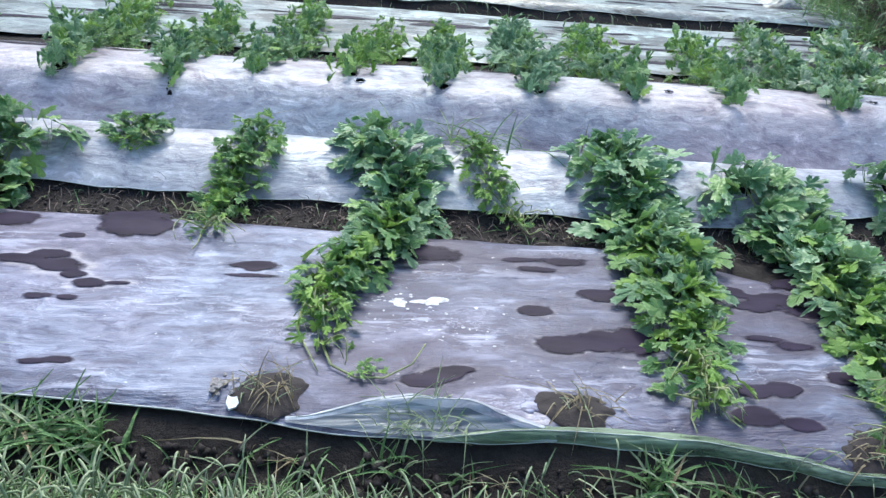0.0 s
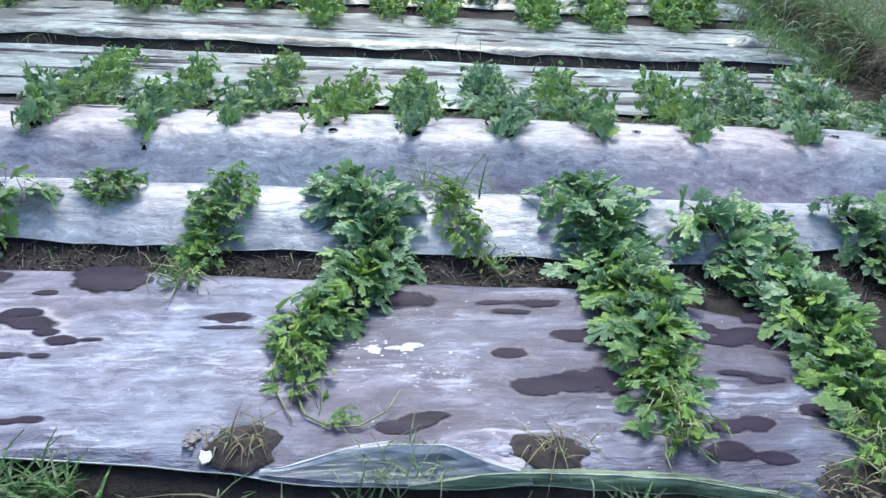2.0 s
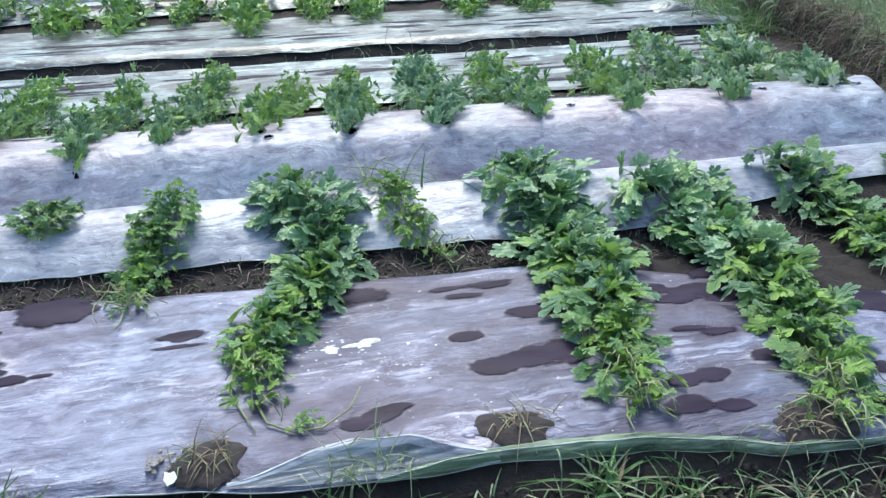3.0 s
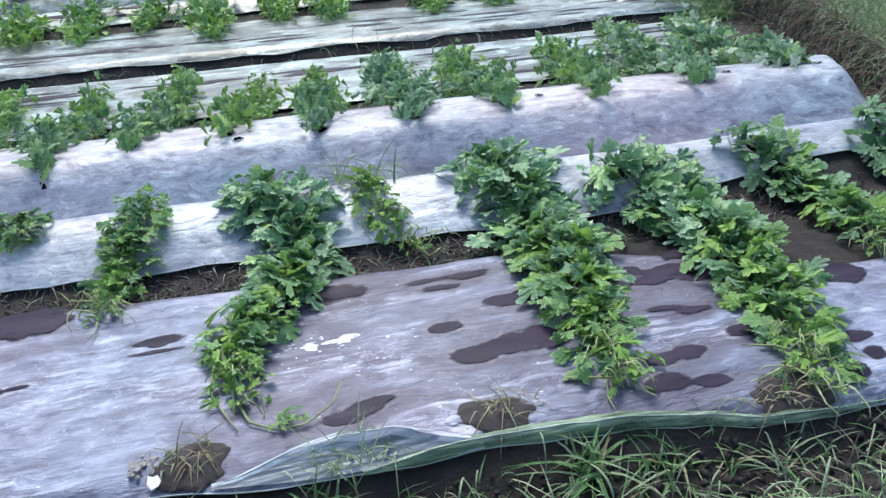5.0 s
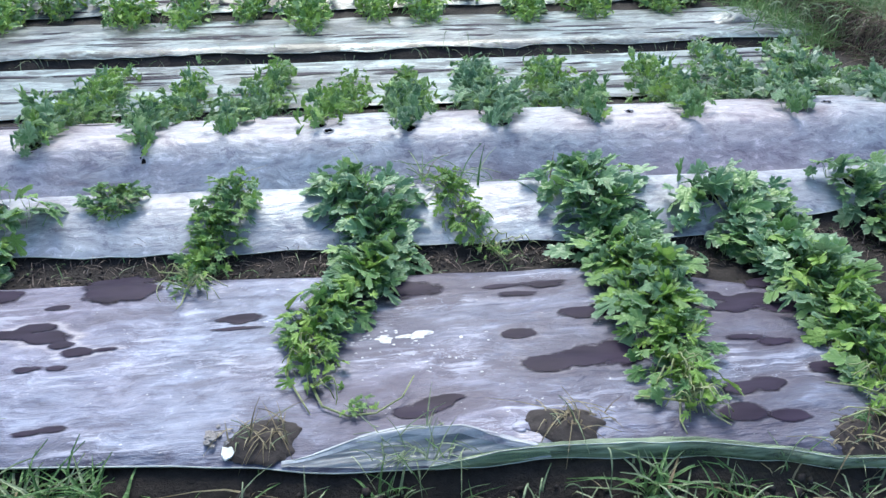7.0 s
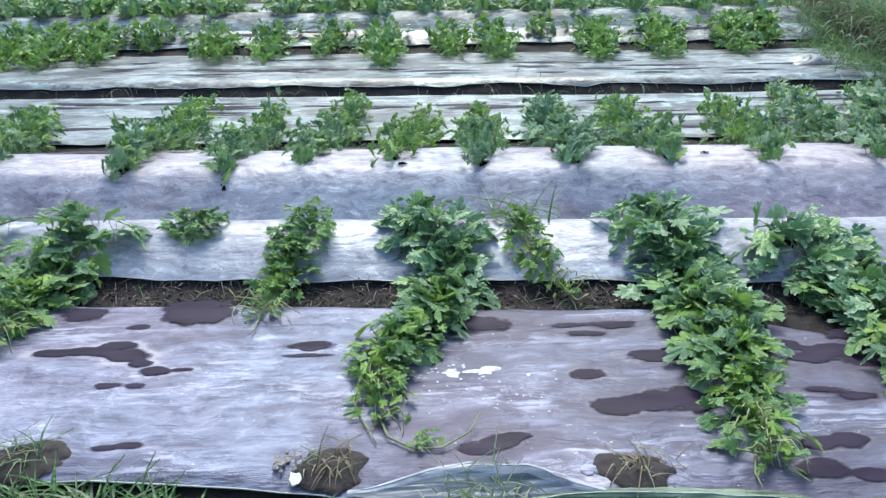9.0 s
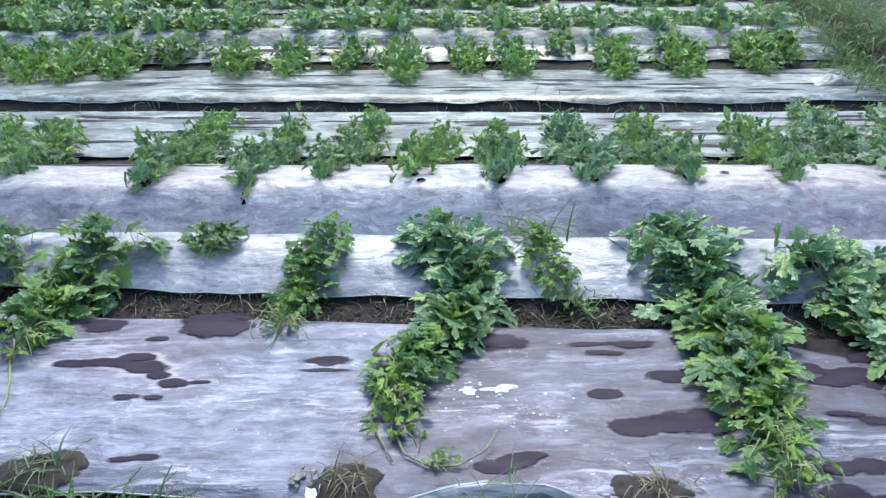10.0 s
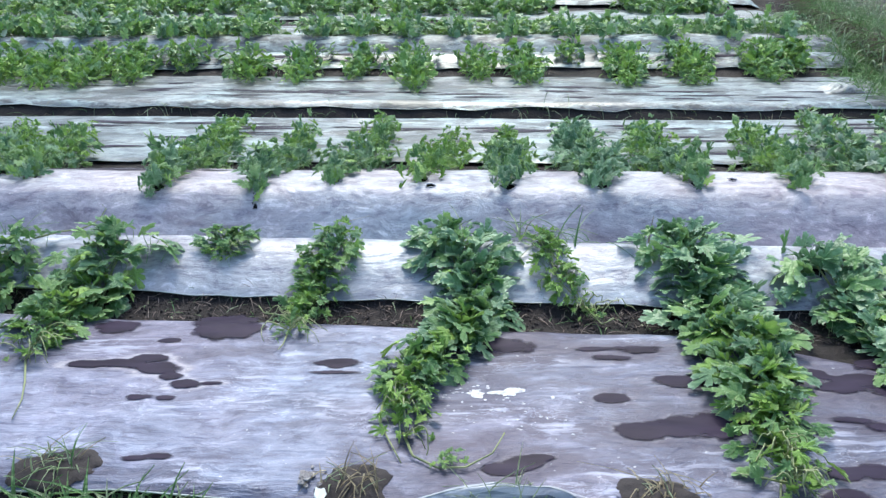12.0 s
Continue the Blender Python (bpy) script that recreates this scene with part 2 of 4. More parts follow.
def fold_material(name, low, high, clear, see):
    m, n, l, p = material(name)
    c = coords(n)
    s = noise_node(n, l, c, 1.0, 6, 0.6, (2.2, 42, 30))
    big = noise_node(n, l, c, 6.0, 5, 0.6, (1, 2, 2))
    l.new(ramp(n, l, add(n, l, add(n, l, s, 0.55, "MULTIPLY"), add(n, l, big, 0.45, "MULTIPLY")), [(0.30, low), (0.50, tuple(0.6 * a + 0.4 * b for a, b in zip(low, high))), (0.70, high)]), p.inputs["Base Color"])
    p.inputs["Roughness"].default_value = 0.22
    bump(n, l, p, s, 0.35, 0.03)
    tp = n.new("ShaderNodeBsdfTransparent")
    tp.inputs["Color"].default_value = (*clear, 1)
    ms = n.new("ShaderNodeMixShader")
    l.new(ramp(n, l, s, [(0.40, (see,) * 3), (0.62, (0.3 * see,) * 3)]), ms.inputs["Fac"])
    l.new(p.outputs["BSDF"], ms.inputs[1])
    l.new(tp.outputs["BSDF"], ms.inputs[2])
    l.new(ms.outputs["Shader"], n["Material Output"].inputs["Surface"])
    return m


FOLD = fold_material("clear_green_film", (0.16, 0.185, 0.235), (0.48, 0.53, 0.60), (0.68, 0.76, 0.80), 0.5)
ROLL = fold_material("green_film_roll", (0.10, 0.155, 0.095), (0.40, 0.50, 0.36), (0.62, 0.76, 0.58), 0.62)
HEM_OR_GLINT = fold_material("pale_film_lip_or_glint", (0.40, 0.44, 0.43), (0.72, 0.76, 0.76), (0.8, 0.85, 0.85), 0.1)


def residue_material():
    m, n, l, p = material("dried_white_residue")
    c = coords(n)
    a = noise_node(n, l, c, 40, 4, 0.6)
    l.new(ramp(n, l, a, [(0.35, (0.36, 0.36, 0.42)), (0.6, (0.68, 0.68, 0.73))]), p.inputs["Base Color"])
    p.inputs["Roughness"].default_value = 0.6
    return m


WHITE = residue_material()
SCRAP, _, _, scrap_shader = material("white_plastic")
scrap_shader.inputs["Base Color"].default_value = (0.86, 0.87, 0.88, 1)
scrap_shader.inputs["Roughness"].default_value = 0.4


# ---- the lie of the land ----
NOISE_TABLES = {}


def vnoise(x, y, seed=0):
    if seed not in NOISE_TABLES:
        NOISE_TABLES[seed] = np.random.RandomState(seed).rand(256, 256)
    tab = NOISE_TABLES[seed]
    x, y = np.asarray(x, float), np.asarray(y, float)
    xi, yi = np.floor(x).astype(int), np.floor(y).astype(int)
    fx, fy = x - xi, y - yi
    fx, fy = fx * fx * (3 - 2 * fx), fy * fy * (3 - 2 * fy)
    a, b = tab[xi % 256, yi % 256], tab[(xi + 1) % 256, yi % 256]
    c, d = tab[xi % 256, (yi + 1) % 256], tab[(xi + 1) % 256, (yi + 1) % 256]
    return (a * (1 - fx) + b * fx) * (1 - fy) + (c * (1 - fx) + d * fx) * fy - 0.5


def smooth(x, a, b):
    t = np.clip((x - a) / (b - a), 0, 1)
    return t * t * (3 - 2 * t)


PROFILE_V = (-40, 1.0, 1.5, 1.78, 1.95, 2.1, 2.2, 2.32, 3.42, 3.52, 3.68, 3.76, 3.88, 4.02, 4.14, 4.25, 4.33, 4.39, 4.46, 4.53, 4.60, 4.68, 4.76, 5.05, 5.35, 5.62, 5.75, 6.1,
             7.48, 7.58, 7.68, 7.94, 8.04, 8.14, 9.3, 9.75, 9.9, 10.15, 10.3, 10.45, 10.55, 10.68, 10.8, 10.95, 11.5, 12.1, 12.4, 13.9, 14.1, 14.5, 14.7, 16.0, 16.6, 16.9, 17.2, 17.6, 18.4, 30)
PROFILE_Z = (0.2, 0.18, 0.13, -0.02, -0.13, -0.11, -0.03, 0, 0, -0.02, -0.015, 0.02, 0.085, 0.145, 0.165, 0.10, 0.0, -0.03, 0.04, 0.115, 0.188, 0.250, 0.264, 0.252, 0.17, 0.03, 0.0, 0.0,
             0.0, -0.05, -0.15, -0.15, -0.05, 0.0, 0.0, 0.0, 0.06, 0.15, 0.15, 0.05, 0.0, 0.1, 0.2, 0.25, 0.2, 0.03, 0.0, 0.0, -0.14, -0.14, 0.0, 0.0, 0.16, 0.0, 0.1, 0.25, 0.0, 0.0)
_v = np.linspace(-5, 32, 7401)
_k = np.exp(-0.5 * (np.arange(-12, 13) / 4.5) ** 2)
_z = np.convolve(np.pad(np.interp(_v, PROFILE_V, PROFILE_Z), 12, "edge"), _k / _k.sum(), "valid")


def skew(y):
    return np.interp(y, (2.2, 3.5, 4.15, 4.8, 8, 10), (0.085, 0.07, 0.045, 0.02, 0.03, 0.0))


def across(x, v):
    """y of the line that runs along the beds at v."""
    xc = np.clip(x, -4, 2)
    return v - skew(v) * xc


def bank_foot(y):
    return np.where(y > 4.4, np.interp(y, (4.4, 5.5, 6.7, 9.6, 15, 30), (3.98, 4.32, 4.7, 5.12, 6.25, 9.4)), 3.98 + 1.1 * (4.4 - y))


def land(x, y):
    """Smooth height of the worked ground."""
    x, y = np.asarray(x, float), np.asarray(y, float)
    v = y + skew(y) * np.clip(x, -4, 2)
    z = np.interp(v, _v, _z)
    end = np.where(v < 4.4, 6.0, np.where(v < 7.8, np.clip(3.52 + 0.45 * (v - 4.5), 3.47, 3.84), 4.45 + 0.17 * (v - 8)))
    keep = 1 - smooth(x, end, end + 0.38)
    z = np.where(v > 2.15, z * keep + -0.05 * (1 - keep), z)
    foot = bank_foot(y)
    z = z + smooth(x, foot - 0.02, foot + 0.07) * (0.38 + 0.1 * vnoise(x * 1.2, y * 1.2, 5))
    return z + 0.012 * vnoise(x * 1.1, y * 2.3, 3)


def soil_z(x, y):
    z = land(x, y)
    return z + 0.035 * vnoise(x * 9, y * 9, 7) * 0.6 + 0.02 * vnoise(x * 23, y * 23, 8) * 0.7 - 0.022


def film_z(x, y):
    z = land(x, y)
    steep = np.abs(land(x, np.asarray(y, float) + 0.02) - z) / 0.02
    calm = np.clip(1.1 - 1.6 * steep, 0.12, 1)
    return z + 0.010 + calm * (0.013 * vnoise(x * 1.7, y * 9, 21) + 0.007 * vnoise(x * 5, y * 19, 22)) + 0.012 * (1 - calm) * vnoise(x * 4, y * 3, 23)


def mesh_object(name, verts, faces, mat, parent=None, smooth_shade=True):
    me = bpy.data.meshes.new(name)
    me.from_pydata([tuple(map(float, p)) for p in verts], [], [tuple(map(int, f)) for f in faces])
    me.materials.append(mat)
    if smooth_shade:
        me.polygons.foreach_set("use_smooth", [True] * len(me.polygons))
    me.update()
    ob = new(name, me)
    if parent is not None:
        ob.parent = parent
    return ob


def set_uv(me, uv):
    layer = me.uv_layers.new(name="UVMap")
    idx = np.empty(len(me.loops), np.int32)
    me.loops.foreach_get("vertex_index", idx)
    layer.data.foreach_set("uv", uv[idx].astype(np.float32).ravel())


def grid_faces(nx, ny):
    i = np.arange(nx * ny).reshape(ny, nx)
    return np.stack([i[:-1, :-1], i[:-1, 1:], i[1:, 1:], i[1:, :-1]], -1).reshape(-1, 4)


def axis(a, b, step, far_lo, far_hi):
    mid = np.arange(a, b + step / 2, step)
    lo = a - np.geomspace(step, a - far_lo, 26)[::-1]
    hi = b + np.geomspace(step, far_hi - b, 26)
    return np.concatenate([lo, mid, hi])


def build_ground():
    xs, ys = axis(-4.2, 6.2, 0.03, -400, 400), axis(0.9, 9.2, 0.03, -400, 400)
    gx, gy = np.meshgrid(xs, ys)
    gz = soil_z(gx, gy)
    v = np.stack([gx, gy, gz], -1).reshape(-1, 3)
    ob = mesh_object("ground", v, grid_faces(len(xs), len(ys)), SOIL)
    tagged(ob, "moist dark brown field soil with furrows and clods", "ground", kind="structure")


build_ground()


def tubes(lines, radius, sides=5):
    vs, fs = [], []
    for line in lines:
        pts = [Vector(p) for p in line]
        k0 = len(vs)
        for i, p in enumerate(pts):
            d = (pts[min(i + 1, len(pts) - 1)] - pts[max(i - 1, 0)]).normalized()
            a = d.cross(Vector((0.1, 0.2, 1))).normalized()
            b = a.cross(d)
            r = radius * (1 - 0.55 * i / (len(pts) - 1))
            for k in range(sides):
                t = 2 * math.pi * k / sides
                vs.append(tuple(p + r * (a * math.cos(t) + b * math.sin(t))))
        for i in range(len(pts) - 1):
            for k in range(sides):
                q = k0 + i * sides
                fs.append((q + k, q + (k + 1) % sides, q + sides + (k + 1) % sides, q + sides + k))
        fs.append(tuple(k0 + k for k in range(sides))[::-1])
        fs.append(tuple(k0 + (len(pts) - 1) * sides + k for k in range(sides)))
    return vs, fs


# ---- plastic mulch film, and where water and mud lie on it ----
PUDDLE, STAIN_SHADE = "dark shallow puddle of muddy water on silver film", "thin dark mark on the sheet, drying mud or painted shade"
POOLS = [
    ([(-1.818, 3.144, 0.092, 0.029), (-1.667, 3.153, 0.097, 0.034), (-1.561, 3.192, 0.074, 0.033), (-1.497, 3.109, 0.092, 0.049), (-1.425, 3.045, 0.050, 0.033), (-1.348, 2.985, 0.066, 0.031), (-1.228, 2.990, 0.049, 0.013)], "long chain of joined dark puddles on silver film"),
    ([(-1.509, 2.896, 0.064, 0.022), (-1.387, 2.889, 0.050, 0.018)], STAIN_SHADE),
    ([(-1.518, 3.348, 0.057, 0.024)], PUDDLE),
    ([(-0.714, 3.153, 0.103, 0.037)], PUDDLE),
    ([(-0.719, 3.080, 0.116, 0.014)], STAIN_SHADE),
    ([(-1.828, 3.482, 0.106, 0.069)], PUDDLE),
    ([(0.433, 2.893, 0.080, 0.037)], PUDDLE),
    ([(0.513, 2.672, 0.125, 0.055), (0.652, 2.700, 0.109, 0.068), (0.774, 2.705, 0.120, 0.088)], "large dark puddle running under a vine"),
    ([(0.735, 3.000, 0.105, 0.049)], PUDDLE),
    ([(0.429, 3.267, 0.107, 0.020), (0.634, 3.261, 0.107, 0.035)], STAIN_SHADE),
    ([(0.491, 3.192, 0.115, 0.026)], STAIN_SHADE),
    ([(-0.045, 2.455, 0.080, 0.035), (0.035, 2.496, 0.085, 0.041), (0.105, 2.522, 0.055, 0.021)], "curved dark puddle beside a bare vine tip"),
    ([(1.165, 2.424, 0.080, 0.042), (1.273, 2.442, 0.078, 0.044)], "bent dark puddle between two vines"),
    ([(1.108, 2.290, 0.088, 0.052)], PUDDLE),
    ([(1.273, 2.262, 0.080, 0.035)], PUDDLE),
    ([(-1.372, 2.520, 0.065, 0.018), (-1.306, 2.531, 0.051, 0.023)], STAIN_SHADE),
    ([(1.933, 2.347, 0.079, 0.037)], PUDDLE),
    ([(1.799, 2.168, 0.055, 0.051)], PUDDLE),
    ([(1.931, 2.234, 0.044, 0.050)], PUDDLE),
    ([(1.555, 2.508, 0.074, 0.042)], PUDDLE),
    # The next two darken the ground between two vines: mud, plus painted shade.
    ([(1.30, 3.07, 0.12, 0.045), (1.413, 2.966, 0.109, 0.042), (1.50, 3.03, 0.12, 0.05), (1.62, 2.93, 0.12, 0.04)], PUDDLE),
    ([(1.33, 2.74, 0.10, 0.022), (1.45, 2.70, 0.09, 0.026)], STAIN_SHADE),
    ([(1.697, 3.140, 0.154, 0.055)], PUDDLE),
    ([(1.815, 2.732, 0.116, 0.058)], PUDDLE),
    ([(2.182, 2.760, 0.118, 0.084)], PUDDLE),
    ([(-2.5, 3.3, 0.19, 0.07)], PUDDLE),
    # Shadow right of the S-shaped vine, laid on as a dark patch.
    ([(0.02, 3.30, 0.15, 0.08)], STAIN_SHADE),
]
SPILL = [(-1.302, 3.520, 0.160, 0.105), (-1.281, 3.435, 0.155, 0.075), (-1.15, 3.47, 0.06, 0.03)]
HEAPS = [([(-0.565, 2.374, 0.107, 0.086), (-0.60, 2.350, 0.078, 0.051)], 0.012), ([(0.482, 2.310, 0.110, 0.078), (0.40, 2.37, 0.055, 0.032)], 0.010), ([(1.507, 2.150, 0.147, 0.092)], 0.010), ([(-1.61, 2.480, 0.110, 0.097), (-1.70, 2.47, 0.092, 0.074)], 0.014)]


def pool_field(spots, x, y, seed=0):
    """Above 0 inside the joined ellipses."""
    total = 0.0
    for cx, cy, rx, ry in spots:
        total = total + np.exp(7 * (1 - np.hypot((x - cx) / rx, (y - cy) / ry)))
    return np.log(np.maximum(total, 1e-9)) / 7 + 0.09 + 0.40 * vnoise(x * 15, y * 26, 400 + seed) + 0.2 * vnoise(x * 7, y * 15, 460 + seed) + 0.16 * vnoise(x * 41, y * 60, 430 + seed)


def damp_at(x, y):
    """How far the film round the puddles is soaked and smeared."""
    best = np.full(np.shape(x), -9.0)
    for k, (spots, _) in enumerate(POOLS):
        best = np.maximum(best, pool_field(spots, x, y, k))
    return smooth(best, -1.9, -0.1) * np.interp(x, (-0.6, 0.1, 1.6, 1.85), (0.35, 1.0, 1.0, 0.25))


def silt_at(x, y):
    """How much dried silt rims the puddles."""
    best = np.full(np.shape(x), -9.0)
    for k, (spots, text) in enumerate(POOLS):
        if text != STAIN_SHADE:
            best = np.maximum(best, pool_field(spots, x, y, k) - (0.0 if k == 0 else 0.62))
    dried = 2.2 * smooth(1 - np.hypot((x - 0.355) / 0.075, (y - 2.30) / 0.085) + 0.3 * vnoise(x * 30, y * 30, 77), 0.0, 0.35)
    return np.maximum(smooth(best, -0.75, -0.22) * (1 - smooth(best, -0.05, 0.08)), dried)


def pool(name, spots, mat, label, category, lift=0.004, dome=0.0, seed=0, group=""):
    """A thin layer of mud or water with a rounded, joined outline, lying on the film."""
    h = 0.006 if min(q[3] for q in spots) < 0.03 else 0.009
    x0, x1 = min(q[0] - 1.3 * q[2] for q in spots), max(q[0] + 1.3 * q[2] for q in spots)
    y0, y1 = min(q[1] - 1.4 * q[3] for q in spots), max(q[1] + 1.4 * q[3] for q in spots)
    gx, gy = np.meshgrid(np.arange(x0, x1, h), np.arange(y0, y1, h))
    f = pool_field(spots, gx, gy, seed)
    keep = (f[:-1, :-1] + f[1:, :-1] + f[:-1, 1:] + f[1:, 1:]) > 0
    count = np.zeros(f.shape, int)
    for a in (slice(0, -1), slice(1, None)):
        for b in (slice(0, -1), slice(1, None)):
            count[a, b] += keep
    rim = (count > 0) & (count < 4)
    e = 0.001
    dx, dy = (pool_field(spots, gx + e, gy, seed) - f) / e, (pool_field(spots, gx, gy + e, seed) - f) / e
    g = np.maximum(dx * dx + dy * dy, 25.0)
    gx, gy = np.where(rim, gx - np.clip(f * dx / g, -h, h), gx), np.where(rim, gy - np.clip(f * dy / g, -h, h), gy)
    gz = film_z(gx, gy) + np.where(rim, 0.001, lift) + dome * np.clip(f, 0, 1) ** 0.6 * (1 + 0.7 * vnoise(gx * 22, gy * 22, seed + 3))
    used = np.flatnonzero(count.ravel() > 0)
    index = np.full(count.size, -1)
    index[used] = np.arange(len(used))
    faces = index[grid_faces(f.shape[1], f.shape[0])[keep.ravel()]]
    ob = mesh_object(name, np.stack([gx, gy, gz], -1).reshape(-1, 3)[used], faces, mat)
    shore = np.clip(1 - np.where(rim, 0, f) / (1.5 if label == STAIN_SHADE else 0.9), 0, 1)
    set_uv(ob.data, np.column_stack([shore.ravel()[used], np.zeros(len(used))]))
    return tagged(ob, label, category, group)


def hem_or_glint(ob, pts, radius=0.0022):
    vs, fs = tubes([pts], radius, 5)
    return mesh_object("hem_or_glint", vs, fs, HEM_OR_GLINT, ob)


def build_film(x0, x1, v_front, v_back, step, mat, label, holes=(), seed=1, ragged=0.03, front=None, back=None):
    nx = int((x1 - x0) / step) + 1
    ny = max(8, int((v_back - v_front) / step) + 1)
    xs = np.linspace(x0, x1, nx)
    yf = across(xs, v_front) + ragged * (vnoise(xs * 2.1, xs * 0, seed) * 1.4 + vnoise(xs * 7, xs * 0, seed + 1) * 0.7)
    yb = across(xs, v_back) + ragged * (vnoise(xs * 2.3, xs * 0, seed + 2) * 1.4 + vnoise(xs * 8, xs * 0, seed + 3) * 0.7)
    if front:
        yf = yf + np.interp(xs, *front)
    if back:
        yb = yb + np.interp(xs, *back)
    w = np.linspace(0, 1, ny)[:, None]
    gx = np.repeat(xs[None], ny, 0)
    gy = yf[None] * (1 - w) + yb[None] * w
    gz = film_z(gx, gy)
    edge = np.minimum(w, 1 - w) * (v_back - v_front)
    gz = gz - 0.012 * (1 - np.clip(edge / 0.04, 0, 1)) + 0.012 * np.clip(1 - edge / 0.05, 0, 1) * (vnoise(gx * 6, gy * 0, seed + 4) + 0.3)
    keep = np.ones((ny - 1, nx - 1), bool)
    for hx, hy, hole_r in holes:
        d = np.hypot(gx - hx, (gy - hy))
        r = hole_r * (1 + 0.25 * vnoise(gx * 14, gy * 14, seed + 9))
        near = (d < r + step * 0.75) & (d > r - step * 0.4)
        f = np.where(near, r / np.maximum(d, 1e-4), 1.0)
        gx, gy = hx + (gx - hx) * f, hy + (gy - hy) * f
        dc = np.hypot((gx[:-1, :-1] + gx[1:, 1:]) / 2 - hx, (gy[:-1, :-1] + gy[1:, 1:]) / 2 - hy)
        keep &= dc > hole_r * 0.9
    faces = grid_faces(nx, ny)[keep.reshape(-1)]
    ob = mesh_object("mulch_film", np.stack([gx, gy, gz], -1).reshape(-1, 3), faces, mat)
    tagged(ob, label, "mulch film", "mulch films over the beds")
    if mat is FILM:
        ob.data.attributes.new("silt", "FLOAT", "POINT").data.foreach_set("value", silt_at(gx, gy).ravel().astype(np.float32))
        ob.data.attributes.new("damp", "FLOAT", "POINT").data.foreach_set("value", damp_at(gx, gy).ravel().astype(np.float32))
    lip = range(0, nx, 3) if mat is not FILM else np.flatnonzero((xs > -1.95) & (xs < 0.3))[::3]
    hem_or_glint(ob, [(gx[0, i], gy[0, i] - 0.002, gz[0, i] + 0.001) for i in lip], 0.0045)
    for k, (hx, hy, hole_r) in enumerate(holes):
        ring = []
        for i in range(21):
            t = 2 * math.pi * i / 20
            r = hole_r * (1.0 + 0.10 * math.sin(3 * t + k) + 0.06 * math.sin(7 * t + 2 * k))
            px, py = hx + r * math.cos(t), hy + r * math.sin(t)
            ring.append((px, py, float(film_z(px, py)) + 0.003 + 0.003 * math.sin(5 * t + k)))
        vs, fs = tubes([ring], 0.006, 4)
        mesh_object("torn_rim", vs, fs, mat, ob)
    return ob


ROOTS_NEAR = [(-2.58, 4.06), (-2.02, 4.12), (-0.83, 4.12), (-0.21, 4.18), (0.28, 4.12), (1.05, 4.08), (1.68, 3.86), (2.49, 3.88), (3.3, 3.9)]
ROOTS_SECOND = [(-3.15, 5.05), (-2.91, 4.95), (-2.03, 4.76), (-1.40, 4.63), (-0.95, 4.85), (-0.40, 4.87), (0.14, 4.75), (0.72, 4.75), (1.31, 4.77), (1.93, 4.76), (2.63, 4.75), (3.37, 4.85)]
EMPTY_HOLES = [(2.91, 4.87, 0.03), (3.57, 4.82, 0.035), (1.56, 4.86, 0.025), (-0.34, 4.76, 0.03), (-1.40, 4.68, 0.02)]
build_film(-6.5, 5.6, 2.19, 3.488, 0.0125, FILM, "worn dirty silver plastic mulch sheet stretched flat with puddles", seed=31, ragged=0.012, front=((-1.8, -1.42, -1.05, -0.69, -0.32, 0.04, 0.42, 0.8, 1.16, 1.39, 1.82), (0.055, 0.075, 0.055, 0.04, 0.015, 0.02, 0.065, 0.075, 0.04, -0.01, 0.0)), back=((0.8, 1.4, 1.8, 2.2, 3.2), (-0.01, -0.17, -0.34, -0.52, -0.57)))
build_film(-6.5, 4.9, 3.73, 4.34, 0.022, FILM_CREST, "silver plastic mulch film over the crest of a planting ridge", [(x, y, 0.05) for x, y in ROOTS_NEAR], seed=41, ragged=0.02, front=((1.3, 1.7, 2.1, 2.6), (0.0, 0.02, 0.1, 0.16)))
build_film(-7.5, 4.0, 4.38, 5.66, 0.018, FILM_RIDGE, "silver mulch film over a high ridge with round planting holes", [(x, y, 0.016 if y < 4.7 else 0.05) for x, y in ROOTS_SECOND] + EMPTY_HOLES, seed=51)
build_film(-7.0, 4.05, 6.10, 7.54, 0.04, FILM_WET, "pale silver plastic mulch sheet with painted fold shading beside a furrow", seed=61, ragged=0.035)
build_film(-9.0, 4.75, 8.06, 9.48, 0.05, FILM_WET, "pale silver plastic mulch sheet along the far side of the furrow", seed=71, ragged=0.035)
build_film(-9.0, 4.8, 9.85, 10.5, 0.05, FILM_WET, "silver plastic mulch film over a farther planting ridge", seed=81)
build_film(-11.0, 5.2, 10.58, 11.9, 0.06, FILM_CLEAN, "silver plastic mulch film over a distant planting ridge", seed=91)
build_film(-12.0, 5.6, 12.5, 13.9, 0.08, FILM_CLEAN, "pale silver plastic mulch sheet on a distant bed", seed=101)
build_film(-14.0, 6.2, 14.7, 16.0, 0.1, FILM_CLEAN, "pale silver plastic mulch sheet on a bed across the field", seed=111)
build_film(-14.0, 6.4, 16.3, 18.2, 0.1, FILM_CLEAN, "silver plastic mulch film over another planting ridge", seed=121)


